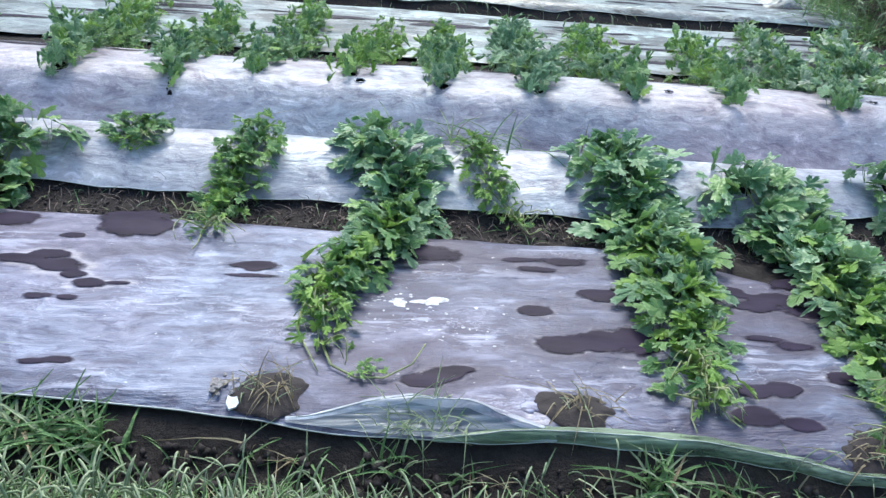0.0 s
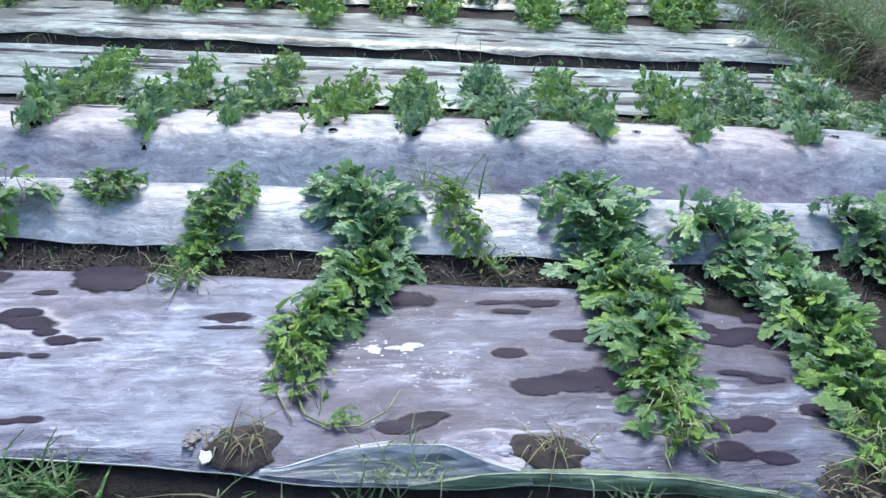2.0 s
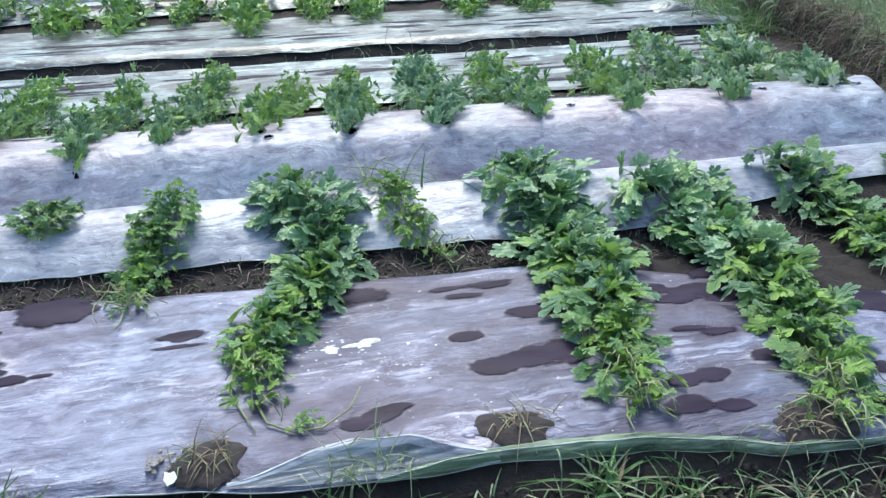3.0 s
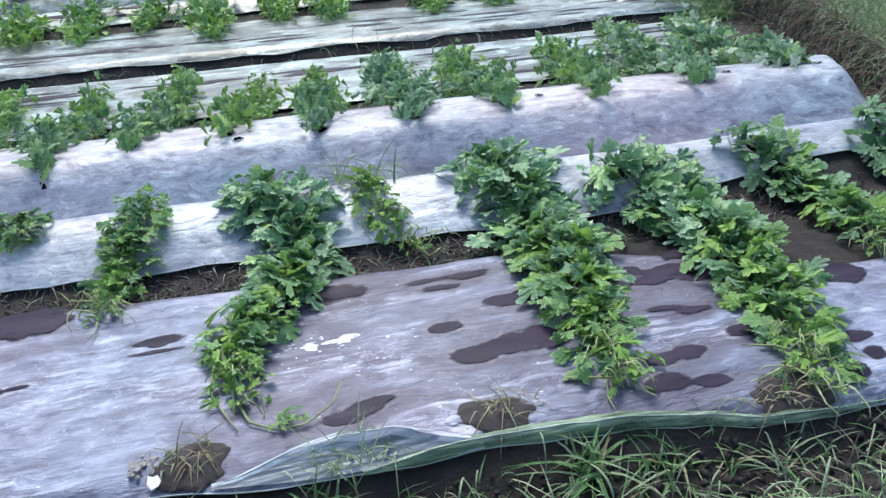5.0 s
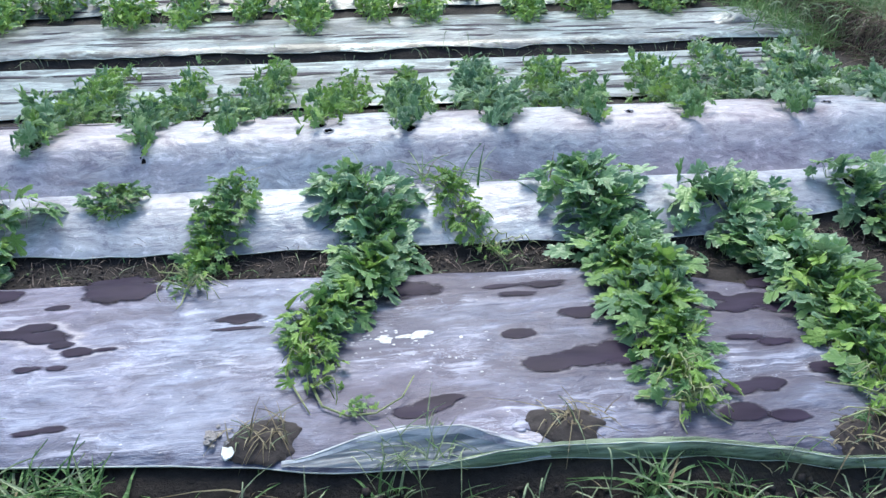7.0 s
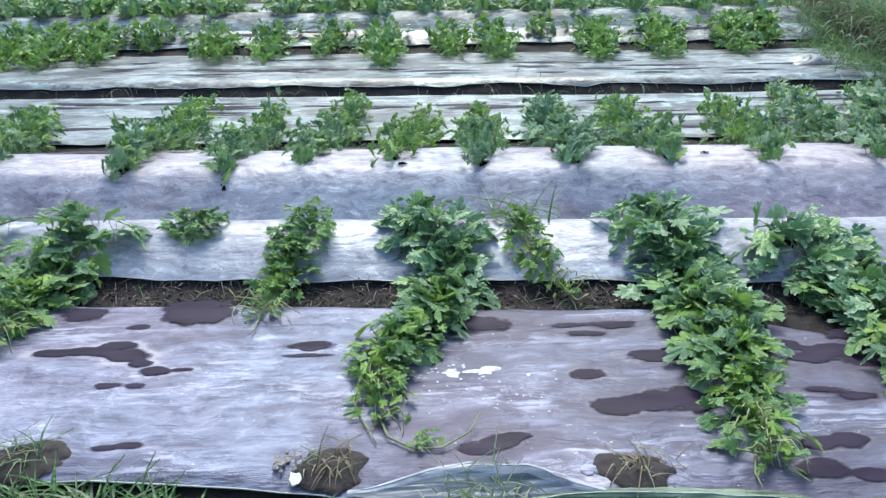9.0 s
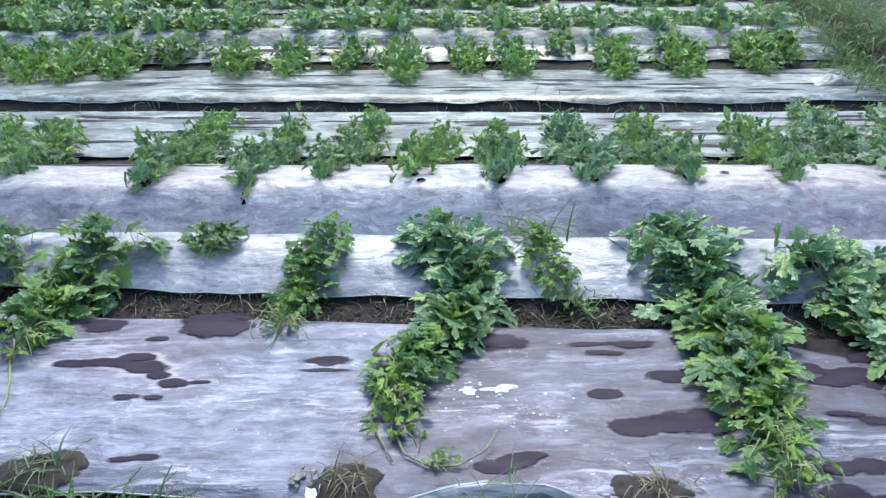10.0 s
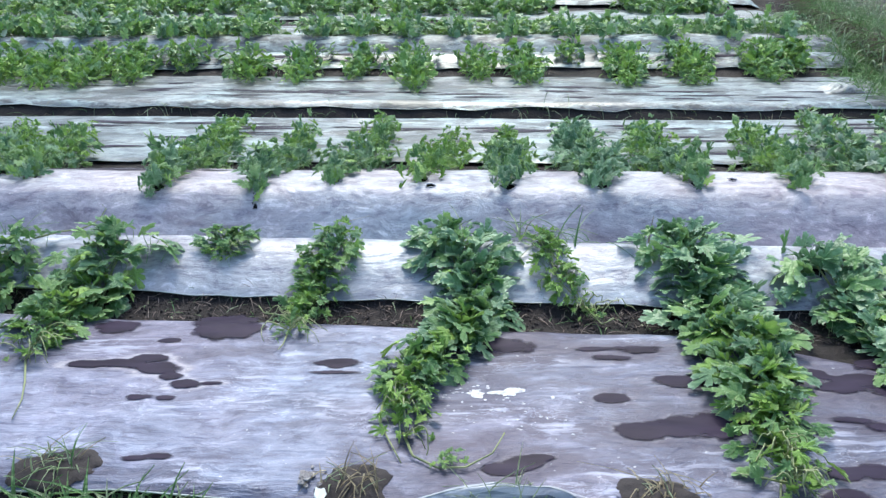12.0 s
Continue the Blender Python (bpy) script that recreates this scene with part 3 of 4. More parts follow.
def blob(name, x, y, rx, ry, mat, label, category, lift=0.003, dome=0.0, seed=0, rough=0.35, turn=0.0, group="", surface=film_z):
    """A thin patch that lies on the film: a puddle, a crust, a low heap."""
    n, rings = 40, 5
    a = np.linspace(0, 2 * np.pi, n, endpoint=False)
    r = 1 + rough * (1.6 * vnoise(np.cos(a) * 1.6 + seed * 3.7 + 50, np.sin(a) * 1.6 + 50, seed) + 0.4 * vnoise(np.cos(a) * 4 + 50, np.sin(a) * 4 + seed + 50, seed + 1))
    vs, fs = [], []
    ct, st = math.cos(radians(turn)), math.sin(radians(turn))
    pts = [(x, y)]
    for k in range(1, rings + 1):
        f = k / rings
        for t, q in zip(a, r):
            dx, dy = rx * q * f * math.cos(t), ry * q * f * math.sin(t)
            pts.append((x + dx * ct - dy * st, y + dx * st + dy * ct))
    pts = np.array(pts)
    z = surface(pts[:, 0], pts[:, 1])
    f = np.concatenate([[0], np.repeat(np.arange(1, rings + 1) / rings, n)])
    h = lift * np.where(f < 0.99, 1, 0.4) + dome * (1 - f ** 2) * (1 + 1.2 * vnoise(pts[:, 0] * 25, pts[:, 1] * 25, seed + 3))
    vs = np.column_stack([pts, z + h])
    for i in range(n):
        fs.append((0, 1 + i, 1 + (i + 1) % n))
    for k in range(rings - 1):
        for i in range(n):
            p, q = 1 + k * n + i, 1 + k * n + (i + 1) % n
            fs.append((p, p + n, q + n, q))
    ob = mesh_object(name, vs, fs, mat)
    set_uv(ob.data, np.column_stack([f, f]))
    return tagged(ob, label, category, group)


for k, (spots, text) in enumerate(POOLS):
    pool("puddle", spots, MUD, text, "puddle", seed=k, group="puddles on the near sheet")
rnd = random.Random(5)
# Thin dark patches on the farther sheets, laid in as shade of folds.
for v0, v1, x0, x1, count in ((6.2, 7.3, -5, 3.6, 50), (8.25, 9.2, -6.5, 4.3, 40), (5.15, 5.6, -4, 3.2, 40), (9.9, 10.2, -6, 4.3, 14)):
    for k in range(count):
        x, v = rnd.uniform(x0, x1), rnd.uniform(v0, v1)
        blob("puddle", x, float(across(x, v)), rnd.uniform(.15, .5), rnd.uniform(.012, .04), MUD, "long dark streak painting a shaded fold on silver film", "puddle",
             seed=300 + k, group="water streaks on the farther sheets", rough=0.45, lift=0.005)

for k, (spots, d) in enumerate(HEAPS):
    pool("soil_mound", spots, HEAP, "low smooth heap of grey-brown mud weighing down the film edge", "soil heap", 0.005, d, seed=60 + k, group="soil heaps on the film edge")
pool("soil_patch", SPILL, MUD, "smooth dark wet silt patch spilling from the soil strip", "soil patch", 0.005, 0.004, seed=77)
blob("film_scrap", 0.325, 2.33, .028, .045, FILM, "torn pale flap of mulch film beside a soil mound", "film scrap", 0.006, 0.0, seed=95, rough=0.6)
blob("torn_hole", -0.735, 2.42, .018, .013, MUD, "small torn hole in the film showing dark soil", "hole", 0.003, seed=91, rough=0.5)
blob("white_residue", 0.005, 2.935, .082, .038, WHITE, "dried white crust on the silver film", "residue", 0.003, seed=81, rough=0.85)
blob("white_residue", -0.125, 2.93, .03, .03, WHITE, "small dried white crust on the silver film", "residue", 0.003, seed=83, rough=0.85)
for k in range(46):
    if k < 28:
        x, y = rnd.gauss(0.08, 0.17), rnd.gauss(2.84, 0.09)
    else:
        x = rnd.uniform(-0.27, -0.05)
        y = 2.97 + 0.28 * (x + 0.1) + rnd.gauss(0, 0.018)
    blob("white_residue", x, y, rnd.uniform(.003, .009), rnd.uniform(.002, .006), WHITE, "tiny splash of dried white residue", "residue", 0.002, seed=200 + k, group="white splashes on the film")


# ---- folded clear film along the front edge ----
def build_fold():
    """The sheet's front edge: a long flat roll with a hanging face, and a hollow fold that rises beside it."""
    nx, ny = 150, 12
    u, w = np.meshgrid(np.linspace(0, 1, nx), np.linspace(0, 1, ny))
    x = -0.02 + 1.87 * u
    crest = np.interp(x, (0.0, 0.34, 0.65, 0.9, 1.17, 1.32, 1.60, 1.85), (2.195, 2.215, 2.195, 2.17, 2.11, 2.06, 2.03, 2.02))
    full = np.clip(np.interp(u, (0, 0.12, 0.5, 0.8, 1), (0.10, 0.62, 0.78, 0.50, 0.1)) * (1 + 0.25 * vnoise(x * 5, x * 0, 15)), 0.1, 1.3)
    steps = np.linspace(0, 1, ny)
    dy = np.interp(steps, (0, 0.2, 0.35, 0.5, 0.65, 1), (0.05, 0.022, 0.0, -0.016, -0.022, -0.020))[:, None]
    dz = np.interp(steps, (0, 0.2, 0.35, 0.5, 0.65, 1), (0.002, 0.016, 0.020, 0.008, -0.010, -0.048))[:, None]
    y = crest + dy * full + 0.009 * vnoise(x * 10 + w * 6, w * 4, 16)
    z = film_z(x, crest + 0.05) + dz * full + 0.007 * vnoise(x * 13 - w * 5, w * 5, 17)
    ob = mesh_object("rolled_film", np.column_stack([x.ravel(), y.ravel(), z.ravel()]), grid_faces(nx, ny), ROLL)
    tagged(ob, "rolled edge of greenish plastic film hanging into the ditch", "plastic film", "loose clear film")
    # Pale highlight line added on the roll's crest, and a lip below.
    for row in (4, ny - 1):
        hem_or_glint(ob, [(x[row, i], y[row, i], z[row, i] + 0.002) for i in range(0, nx, 3)])
    nx, ny = 130, 34
    u, w = np.meshgrid(np.linspace(0, 1, nx), np.linspace(0, 1, ny))
    x = -0.50 + 0.89 * u
    crest = np.interp(x, (-0.50, -0.42, -0.3, -0.09, 0.1, 0.25, 0.39), (2.280, 2.285, 2.305, 2.335, 2.300, 2.25, 2.215)) + 0.008 * vnoise(x * 9, x * 0, 33)
    tall = np.interp(x, (-0.50, -0.40, -0.25, -0.05, 0.1, 0.25, 0.35, 0.39), (0.0, 0.006, 0.020, 0.038, 0.040, 0.028, 0.016, 0.0))
    front = np.minimum(np.interp(x, (-0.50, -0.25, 0.1, 0.39), (2.262, 2.228, 2.200, 2.19)), crest - 0.02)
    steps = np.linspace(0, 1, ny)
    back = np.interp(steps, (0, 0.12, 0.24, 0.34), (0.040, 0.022, 0.0, -0.008))[:, None]
    fall = np.clip((steps - 0.34) / 0.66, 0, 1)[:, None] * np.ones_like(x)
    back = back * np.clip(tall / 0.025, 0.1, 1)
    y = np.where(steps[:, None] <= 0.34, crest + back, (crest - 0.008) * (1 - fall) + front * fall)
    rise = np.interp(steps, (0, 0.12, 0.24, 0.34, 0.5, 0.75, 1), (0.0, 0.70, 1.0, 0.86, 0.46, 0.16, 0.0))[:, None]
    z = film_z(x, y) + 0.004 + rise * tall * (1 + 0.5 * vnoise(x * 7, w * 3, 19)) + (0.010 * vnoise(x * 4 + y * 9, y * 60, 18) + 0.006 * vnoise(x * 9, y * 130, 20)) * np.clip(tall / 0.03, 0, 1)
    ob = mesh_object("loose_film", np.column_stack([x.ravel(), y.ravel(), z.ravel()]), grid_faces(nx, ny), FOLD)
    ob.data.materials.append(FILM_CREST)
    ob.data.polygons.foreach_set("material_index", np.repeat((steps[:-1] < 0.40).astype(np.int32), nx - 1))
    # Thin pale tube added along the crest as the fold's highlight.
    hem_or_glint(ob, [(x[8, i], y[8, i], z[8, i] + 0.001) for i in range(6, nx - 6, 3)], 0.0015)
    tagged(ob, "hollow fold of greenish plastic film at the sheet edge", "plastic film", "loose clear film")


build_fold()


# ---- leaves ----
def leaf_arrays(kind, rng, petiole=0.9):
    """A deeply cut leaf with seven rounded lobes on a petiole that rises from the origin: verts, faces, uv (out to the rim, off the lobe's vein)."""
    notch, width = {"broad": (0.50, 18.5), "lobed": (0.38, 16.0), "young": (0.30, 13.0)}[kind]
    lobes = [(-124, 0.54), (-80, 0.72), (-39, 0.90), (0, 1.10), (39, 0.90), (80, 0.72), (124, 0.54)]
    rim = [(-176, 0.20, 1.0)]
    for k, (ang, length) in enumerate(lobes):
        ang += rng.uniform(-5, 5)
        length *= rng.uniform(0.84, 1.12)
        for off, r, v in ((-1.0, 0.70, 0.9), (-0.8, 0.90, 0.7), (-0.4, 0.88, 0.4), (0.0, 1.0, 0.0), (0.4, 0.88, 0.4), (0.8, 0.90, 0.7), (1.0, 0.70, 0.9)):
            rim.append((ang + off * width, length * r * rng.uniform(0.95, 1.05), v))
        if k < 6:
            rim.append(((ang + lobes[k + 1][0]) / 2, notch * rng.uniform(0.85, 1.15), 1.0))
    rim.append((176, 0.20, 1.0))
    fold = rng.uniform(0.0, 0.35) if kind != "young" else rng.uniform(0.4, 0.8)
    droop, wave, phase = rng.uniform(0.15, 0.5), rng.uniform(0.03, 0.10), rng.uniform(0, 6)
    lift = rng.uniform(-0.05, 0.3)
    squeeze = 0.88 if kind != "young" else 0.65
    vs, uv, fs = [(0.0, 0.0, 0.0)], [(0.0, 0.5)], []
    for ang, r, v in rim:
        t = radians(ang)
        x, y = 1.2 * r * math.cos(t), r * math.sin(t) * squeeze
        vs.append((x, y, lift * x + fold * abs(y) - droop * r * r + wave * math.sin(5 * t + phase) * r - 0.10 * (v - 0.4) * r))
        uv.append((1.0, v))
    for i in range(1, len(rim)):
        fs.append((0, i, i + 1))
    bend = rng.uniform(0.15, 0.45)
    vs = np.array(vs) + np.array([bend * petiole, 0, petiole])
    k0 = len(vs)
    pv = []
    for i in range(4):
        t = i / 3
        cx, cz = bend * petiole * t * t, petiole * t
        rr = 0.035 * (1 - 0.4 * t)
        for k in range(3):
            uv.append((0.0, 0.0))
            pv.append((cx + rr * math.cos(2.094 * k), rr * math.sin(2.094 * k), cz))
    for i in range(3):
        for k in range(3):
            p, q = k0 + 3 * i + k, k0 + 3 * i + (k + 1) % 3
            fs.append((p, q, q + 3, p + 3))
    return np.concatenate([vs, np.array(pv)]), fs, np.array(uv)


rng = random.Random(11)
LEAF_SHAPES = {k: [leaf_arrays(k, rng) for _ in range(6)] for k in ("broad", "lobed", "young")}
LEAF_MESHES = {}
for kind, shapes in LEAF_SHAPES.items():
    for tone, mat in (("old", LEAF_OLD), ("mid", LEAF_MID), ("young", LEAF_YOUNG), ("pale", LEAF_GLARE)):
        for vs, fs, uv in shapes:
            me = bpy.data.meshes.new("leaf")
            me.from_pydata([tuple(p) for p in vs], [], fs)
            me.materials.append(mat)
            me.polygons.foreach_set("use_smooth", [True] * len(me.polygons))
            set_uv(me, uv)
            LEAF_MESHES.setdefault((kind, tone), []).append(me)


def path_point(pts, s):
    seg = [math.dist(a, b) for a, b in zip(pts, pts[1:])]
    d = s * sum(seg)
    for (a, b), q in zip(zip(pts, pts[1:]), seg):
        if d <= q or (a, b) == (pts[-2], pts[-1]):
            f = min(d / q, 1)
            return Vector((a[0] + (b[0] - a[0]) * f, a[1] + (b[1] - a[1]) * f)), Vector((b[0] - a[0], b[1] - a[1])).normalized()
        d -= q


def leaf_spots(pts, count, size, spread, rise, rng, tones, shape, thin_tip=0.45, tip_size=0.45, root_low=1.0, erect=0.1):
    """Places for the leaves of one vine: kind, tone, matrix (world)."""
    runners = [-1, -0.6, -0.25, 0, 0.25, 0.6, 1]
    spots = []
    for i in range(count):
        s = (i + rng.random()) / count
        if rng.random() < 0.35 * thin_tip ** -0.4 * max(0, s - 0.78) / 0.22:
            continue
        p, d = path_point(pts, s)
        side = Vector((-d.y, d.x))
        wid = spread * (1.08 - 0.62 * s) if thin_tip < 0.6 else spread * (0.42 + 0.58 * min(1, s / 0.35)) * (0.55 + 0.45 * math.sin(math.pi * min(1, 0.12 + s))) * (1 - (1 - thin_tip) * max(0, s - 0.55) / 0.45)
        o = rng.choice(runners) * wid + rng.gauss(0, 0.25) * wid
        p = p + side * o + d * (rng.gauss(0, 0.04) - 0.05 * max(0, 1 - s / 0.1))
        z = float(film_z(p.x, p.y))
        tone = rng.choices(("old", "mid", "young", "pale")[:len(tones)], [max(0.0, a + (b - a) * (s if i != 2 else s * s)) for i, (a, b) in enumerate(tones)])[0]
        kind = shape if rng.random() > 0.25 else ("young" if tone == "young" else "lobed")
        if rng.random() < (0.35 if tone == "young" else 0.7 * erect):
            kind = "young"
        if thin_tip < 0.6 and s > 0.7 and rng.random() < 0.4:
            kind = "young"
        sz = size * 0.66 * rng.uniform(0.65, 1.25) * (1 - tip_size * max(0, s - 0.5) / 0.5)
        out = math.atan2(side.y * o + d.y * 0.04, side.x * o + d.x * 0.04)
        yaw = out + rng.gauss(0, 0.55)
        inner = 1 - min(1, abs(o) / max(wid, 1e-3))
        tilt = rng.gauss(0.15 - 0.8 * inner - erect, 0.45)
        m = Matrix.Translation((p.x, p.y, z)) @ Matrix.Rotation(yaw, 4, "Z") @ Matrix.Rotation(tilt, 4, "Y") @ Matrix.Rotation(rng.gauss(0, 0.4), 4, "X")
        hz = rise * rng.uniform(0.15, 1.0) * (0.75 + 0.45 * inner) * (1 - 0.4 * max(0, s - 0.6) / 0.4) * (root_low + (1 - root_low) * min(1, s / 0.22))
        m = m @ Matrix.Diagonal((sz, sz, max(0.4 * sz, hz), 1))
        spots.append((kind, tone, m))
    return spots


def stem_lines(pts, rng, spread, runners=2, lift=0.012):
    lines = []
    for k in range(runners):
        off = 0 if k == 0 else rng.uniform(-0.6, 0.6) * spread
        line = []
        n = 16
        for i in range(n + 1):
            s = i / n
            p, d = path_point(pts, s)
            w = off * math.sin(math.pi * min(1, s * 1.2)) + 0.018 * math.sin(9 * s + k * 2)
            p = p + Vector((-d.y, d.x)) * w
            line.append((p.x, p.y, float(film_z(p.x, p.y)) + lift + 0.012 * abs(math.sin(7 * s + k))))
        lines.append(line)
    return lines


def tendril_lines(pts, rng, count):
    lines = []
    for _ in range(count):
        s = rng.uniform(0.8, 1.0)
        p, d = path_point(pts, s)
        ang = math.atan2(d.y, d.x) + rng.gauss(0, 0.9)
        length, curl = rng.uniform(0.1, 0.22), rng.gauss(0, 0.9)
        z0 = float(film_z(p.x, p.y)) + 0.015
        x, y, z, line = p.x, p.y, z0, []
        for i in range(9):
            line.append((x, y, max(z, float(film_z(x, y)) + 0.006)))
            ang += curl / 9 * (i / 4)
            x += math.cos(ang) * length / 8
            y += math.sin(ang) * length / 8
            z = z0 + 0.09 * math.sin(math.pi * (i + 1) / 9) * rng.uniform(0.6, 1.1)
        lines.append(line)
    return lines


def joined_leaves(name, spots, base, rng):
    """Leaves of one plant in one mesh."""
    off = np.array(base.location)
    vs, fs, mi, uvs = [], [], [], []
    mats = {"old": 0, "mid": 1, "young": 2, "pale": 3}
    n0 = 0
    for kind, tone, m in spots:
        v, f, uv = rng.choice(LEAF_SHAPES[kind])
        uvs.append(uv)
        a = np.array(m)
        vs.append(v @ a[:3, :3].T + a[:3, 3] - off)
        fs += [tuple(i + n0 for i in q) for q in f]
        mi += [mats[tone]] * len(f)
        n0 += len(v)
    ob = mesh_object(name, np.concatenate(vs), fs, LEAF_OLD, base)
    ob.data.materials.append(LEAF_MID)
    ob.data.materials.append(LEAF_YOUNG)
    ob.data.materials.append(LEAF_GLARE)
    ob.data.polygons.foreach_set("material_index", mi)
    set_uv(ob.data, np.concatenate(uvs))
    return ob


def grow_vine(label, pts, count, size, spread, rise, seed, tones, shape="broad", tendrils=8, group="watermelon plants on the near ridge", extra=(), tip=(0.45, 0.5), sprigs=()):
    rng = random.Random(seed)
    x, y = pts[0]
    base = new("watermelon_plant")
    base.location = (x, y, float(film_z(x, y)))
    tagged(base, label, "plant", group)
    inv = Matrix.Translation(-base.location)
    lines = stem_lines(pts, rng, spread, 3) + [list(e) for e in extra]
    vs, fs = tubes(lines, 0.0055)
    st = mesh_object("stem", [tuple(inv @ Vector(p)) for p in vs], fs, STEM, base)
    if tendrils:
        for line in tendril_lines(pts, rng, tendrils):
            vs, fs = tubes([line], 0.0042, 4)
            mesh_object("shoot", [tuple(inv @ Vector(p)) for p in vs], fs, STEM, base)
    spots = leaf_spots(pts, count, size, spread, rise, rng, tones, shape, *tip)
    for sx, sy, n in sprigs:
        for _ in range(n):
            px, py = sx + rng.gauss(0, 0.03), sy + rng.gauss(0, 0.018)
            m = Matrix.Translation((px, py, float(film_z(px, py)))) @ Matrix.Rotation(rng.uniform(0, 6.28), 4, "Z") @ Matrix.Rotation(rng.gauss(-0.2, 0.4), 4, "Y")
            spots.append(("young", rng.choice(("mid", "young")), m @ Matrix.Diagonal((0.024, 0.024, 0.03, 1))))
    spots.sort(key=lambda q: q[2].translation.y)
    if len(spots) > 290:
        tagged(joined_leaves("foliage", spots[290:], base, rng), kind="stuff")
    for kind, tone, m in spots[:290]:
        ob = new("leaf", rng.choice(LEAF_MESHES[kind, tone]))
        ob.parent = base
        ob.matrix_local = inv @ m
    return base


LUSH = ((0.75, 0.0), (0.25, 0.5), (0.0, 0.85))
FRESH = ((0.45, 0.0), (0.5, 0.55), (0.05, 0.7))
PALE = ((0.0, 0.0), (0.4, 0.3), (0.6, 0.7))
grow_vine("lush green watermelon vine trailing down the ridge beside another", [(-2.62, 4.08), (-2.66, 3.9), (-2.72, 3.66)], 170, 0.10, 0.19, 0.15, 1, FRESH, "lobed", 3,
          extra=[[(-2.50, 4.14, 0.19), (-2.38, 4.2, 0.205), (-2.29, 4.22, 0.207), (-2.225, 4.25, 0.225), (-2.18, 4.28, 0.26), (-2.152, 4.3, 0.30), (-2.17, 4.3, 0.325)]])
grow_vine("bushy watermelon vine with a yellow-green tip over bare soil", [(-2.0, 4.12), (-2.1, 3.8), (-2.14, 3.42), (-2.1, 3.16)], 270, 0.115, 0.15, 0.15, 2, FRESH, "lobed", 8,
          extra=[[(-2.09, 3.15, 0.03), (-2.02, 3.0, 0.02), (-1.96, 2.86, 0.03), (-1.94, 2.74, 0.02)]])
grow_vine("small-leaved green watermelon vine reaching over the soil strip", [(-0.80, 4.14), (-0.9, 3.88), (-0.96, 3.58), (-0.99, 3.4)], 300, 0.072, 0.100, 0.125, 3, ((0.1, 0.0), (0.65, 0.5), (0.25, 0.6)), "lobed", 8,
          extra=[[(-0.97, 3.45, 0.03), (-0.985, 3.38, 0.03), (-0.99, 3.30, 0.02), (-1.0, 3.24, 0.03)], [(-0.96, 3.52, 0.04), (-1.05, 3.52, 0.05), (-1.13, 3.56, 0.04), (-1.17, 3.62, 0.05)]])
grow_vine("large S-shaped watermelon vine with broad blue-green leaves and bare curling tip", [(-0.22, 4.16), (-0.13, 3.88), (-0.11, 3.58), (-0.22, 3.3), (-0.38, 3.04), (-0.42, 2.78), (-0.40, 2.62)], 500, 0.114, 0.140, 0.145, 4, LUSH, "broad", 7,
          extra=[[(-0.41, 2.64, 0.03), (-0.37, 2.52, 0.02), (-0.28, 2.455, 0.02), (-0.18, 2.45, 0.025), (-0.08, 2.52, 0.03), (-0.03, 2.60, 0.06)],
                 [(-0.50, 2.80, 0.04), (-0.50, 2.70, 0.02), (-0.45, 2.58, 0.02), (-0.41, 2.48, 0.02)]],
          sprigs=[(-0.24, 2.50, 22)])
grow_vine("thin pale watermelon vine with small leaves on the ridge", [(0.27, 4.14), (0.32, 3.9), (0.42, 3.7), (0.50, 3.55)], 150, 0.06, 0.07, 0.115, 5, PALE, "lobed", 6,
          extra=[[(0.44, 3.66, 0.03), (0.48, 3.55, 0.02), (0.50, 3.48, 0.02), (0.56, 3.50, 0.04)]])
grow_vine("long lush watermelon vine with broad lobed leaves and yellow-green tip", [(1.02, 4.1), (1.07, 3.78), (1.09, 3.32), (1.03, 2.9), (0.97, 2.6), (0.93, 2.30)], 520, 0.128, 0.18, 0.150, 6, LUSH, "broad", 16,
          extra=[[(0.95, 2.5, 0.04), (0.91, 2.38, 0.03), (0.87, 2.28, 0.02), (0.86, 2.20, 0.03)], [(0.94, 2.45, 0.04), (0.97, 2.34, 0.05), (1.0, 2.27, 0.03), (1.02, 2.21, 0.04)], [(0.92, 2.35, 0.04), (0.82, 2.37, 0.05), (0.74, 2.38, 0.06)]])
grow_vine("long lush watermelon vine beside another, ending at the film edge", [(1.68, 3.9), (1.86, 3.45), (1.87, 2.95), (1.75, 2.52), (1.66, 2.26), (1.60, 2.1)], 520, 0.128, 0.185, 0.150, 7, LUSH, "broad", 16,
          extra=[[(1.62, 2.18, 0.04), (1.57, 2.1, 0.04), (1.55, 2.02, 0.03), (1.56, 1.96, 0.02)], [(1.62, 2.2, 0.05), (1.5, 2.2, 0.06), (1.40, 2.18, 0.05)], [(1.64, 2.25, 0.05), (1.54, 2.3, 0.08), (1.42, 2.33, 0.09)]])
grow_vine("long watermelon vine with mixed dark and pale leaves", [(2.46, 3.92), (2.62, 3.55), (2.6, 3.1), (2.45, 2.8)], 230, 0.115, 0.14, 0.11, 8, LUSH, "broad", 10)
grow_vine("watermelon vine at the ridge end beside the soil bank", [(3.3, 3.92), (3.4, 3.6), (3.4, 3.2), (3.3, 2.9)], 250, 0.12, 0.180, 0.136, 9, LUSH, "broad", 8)

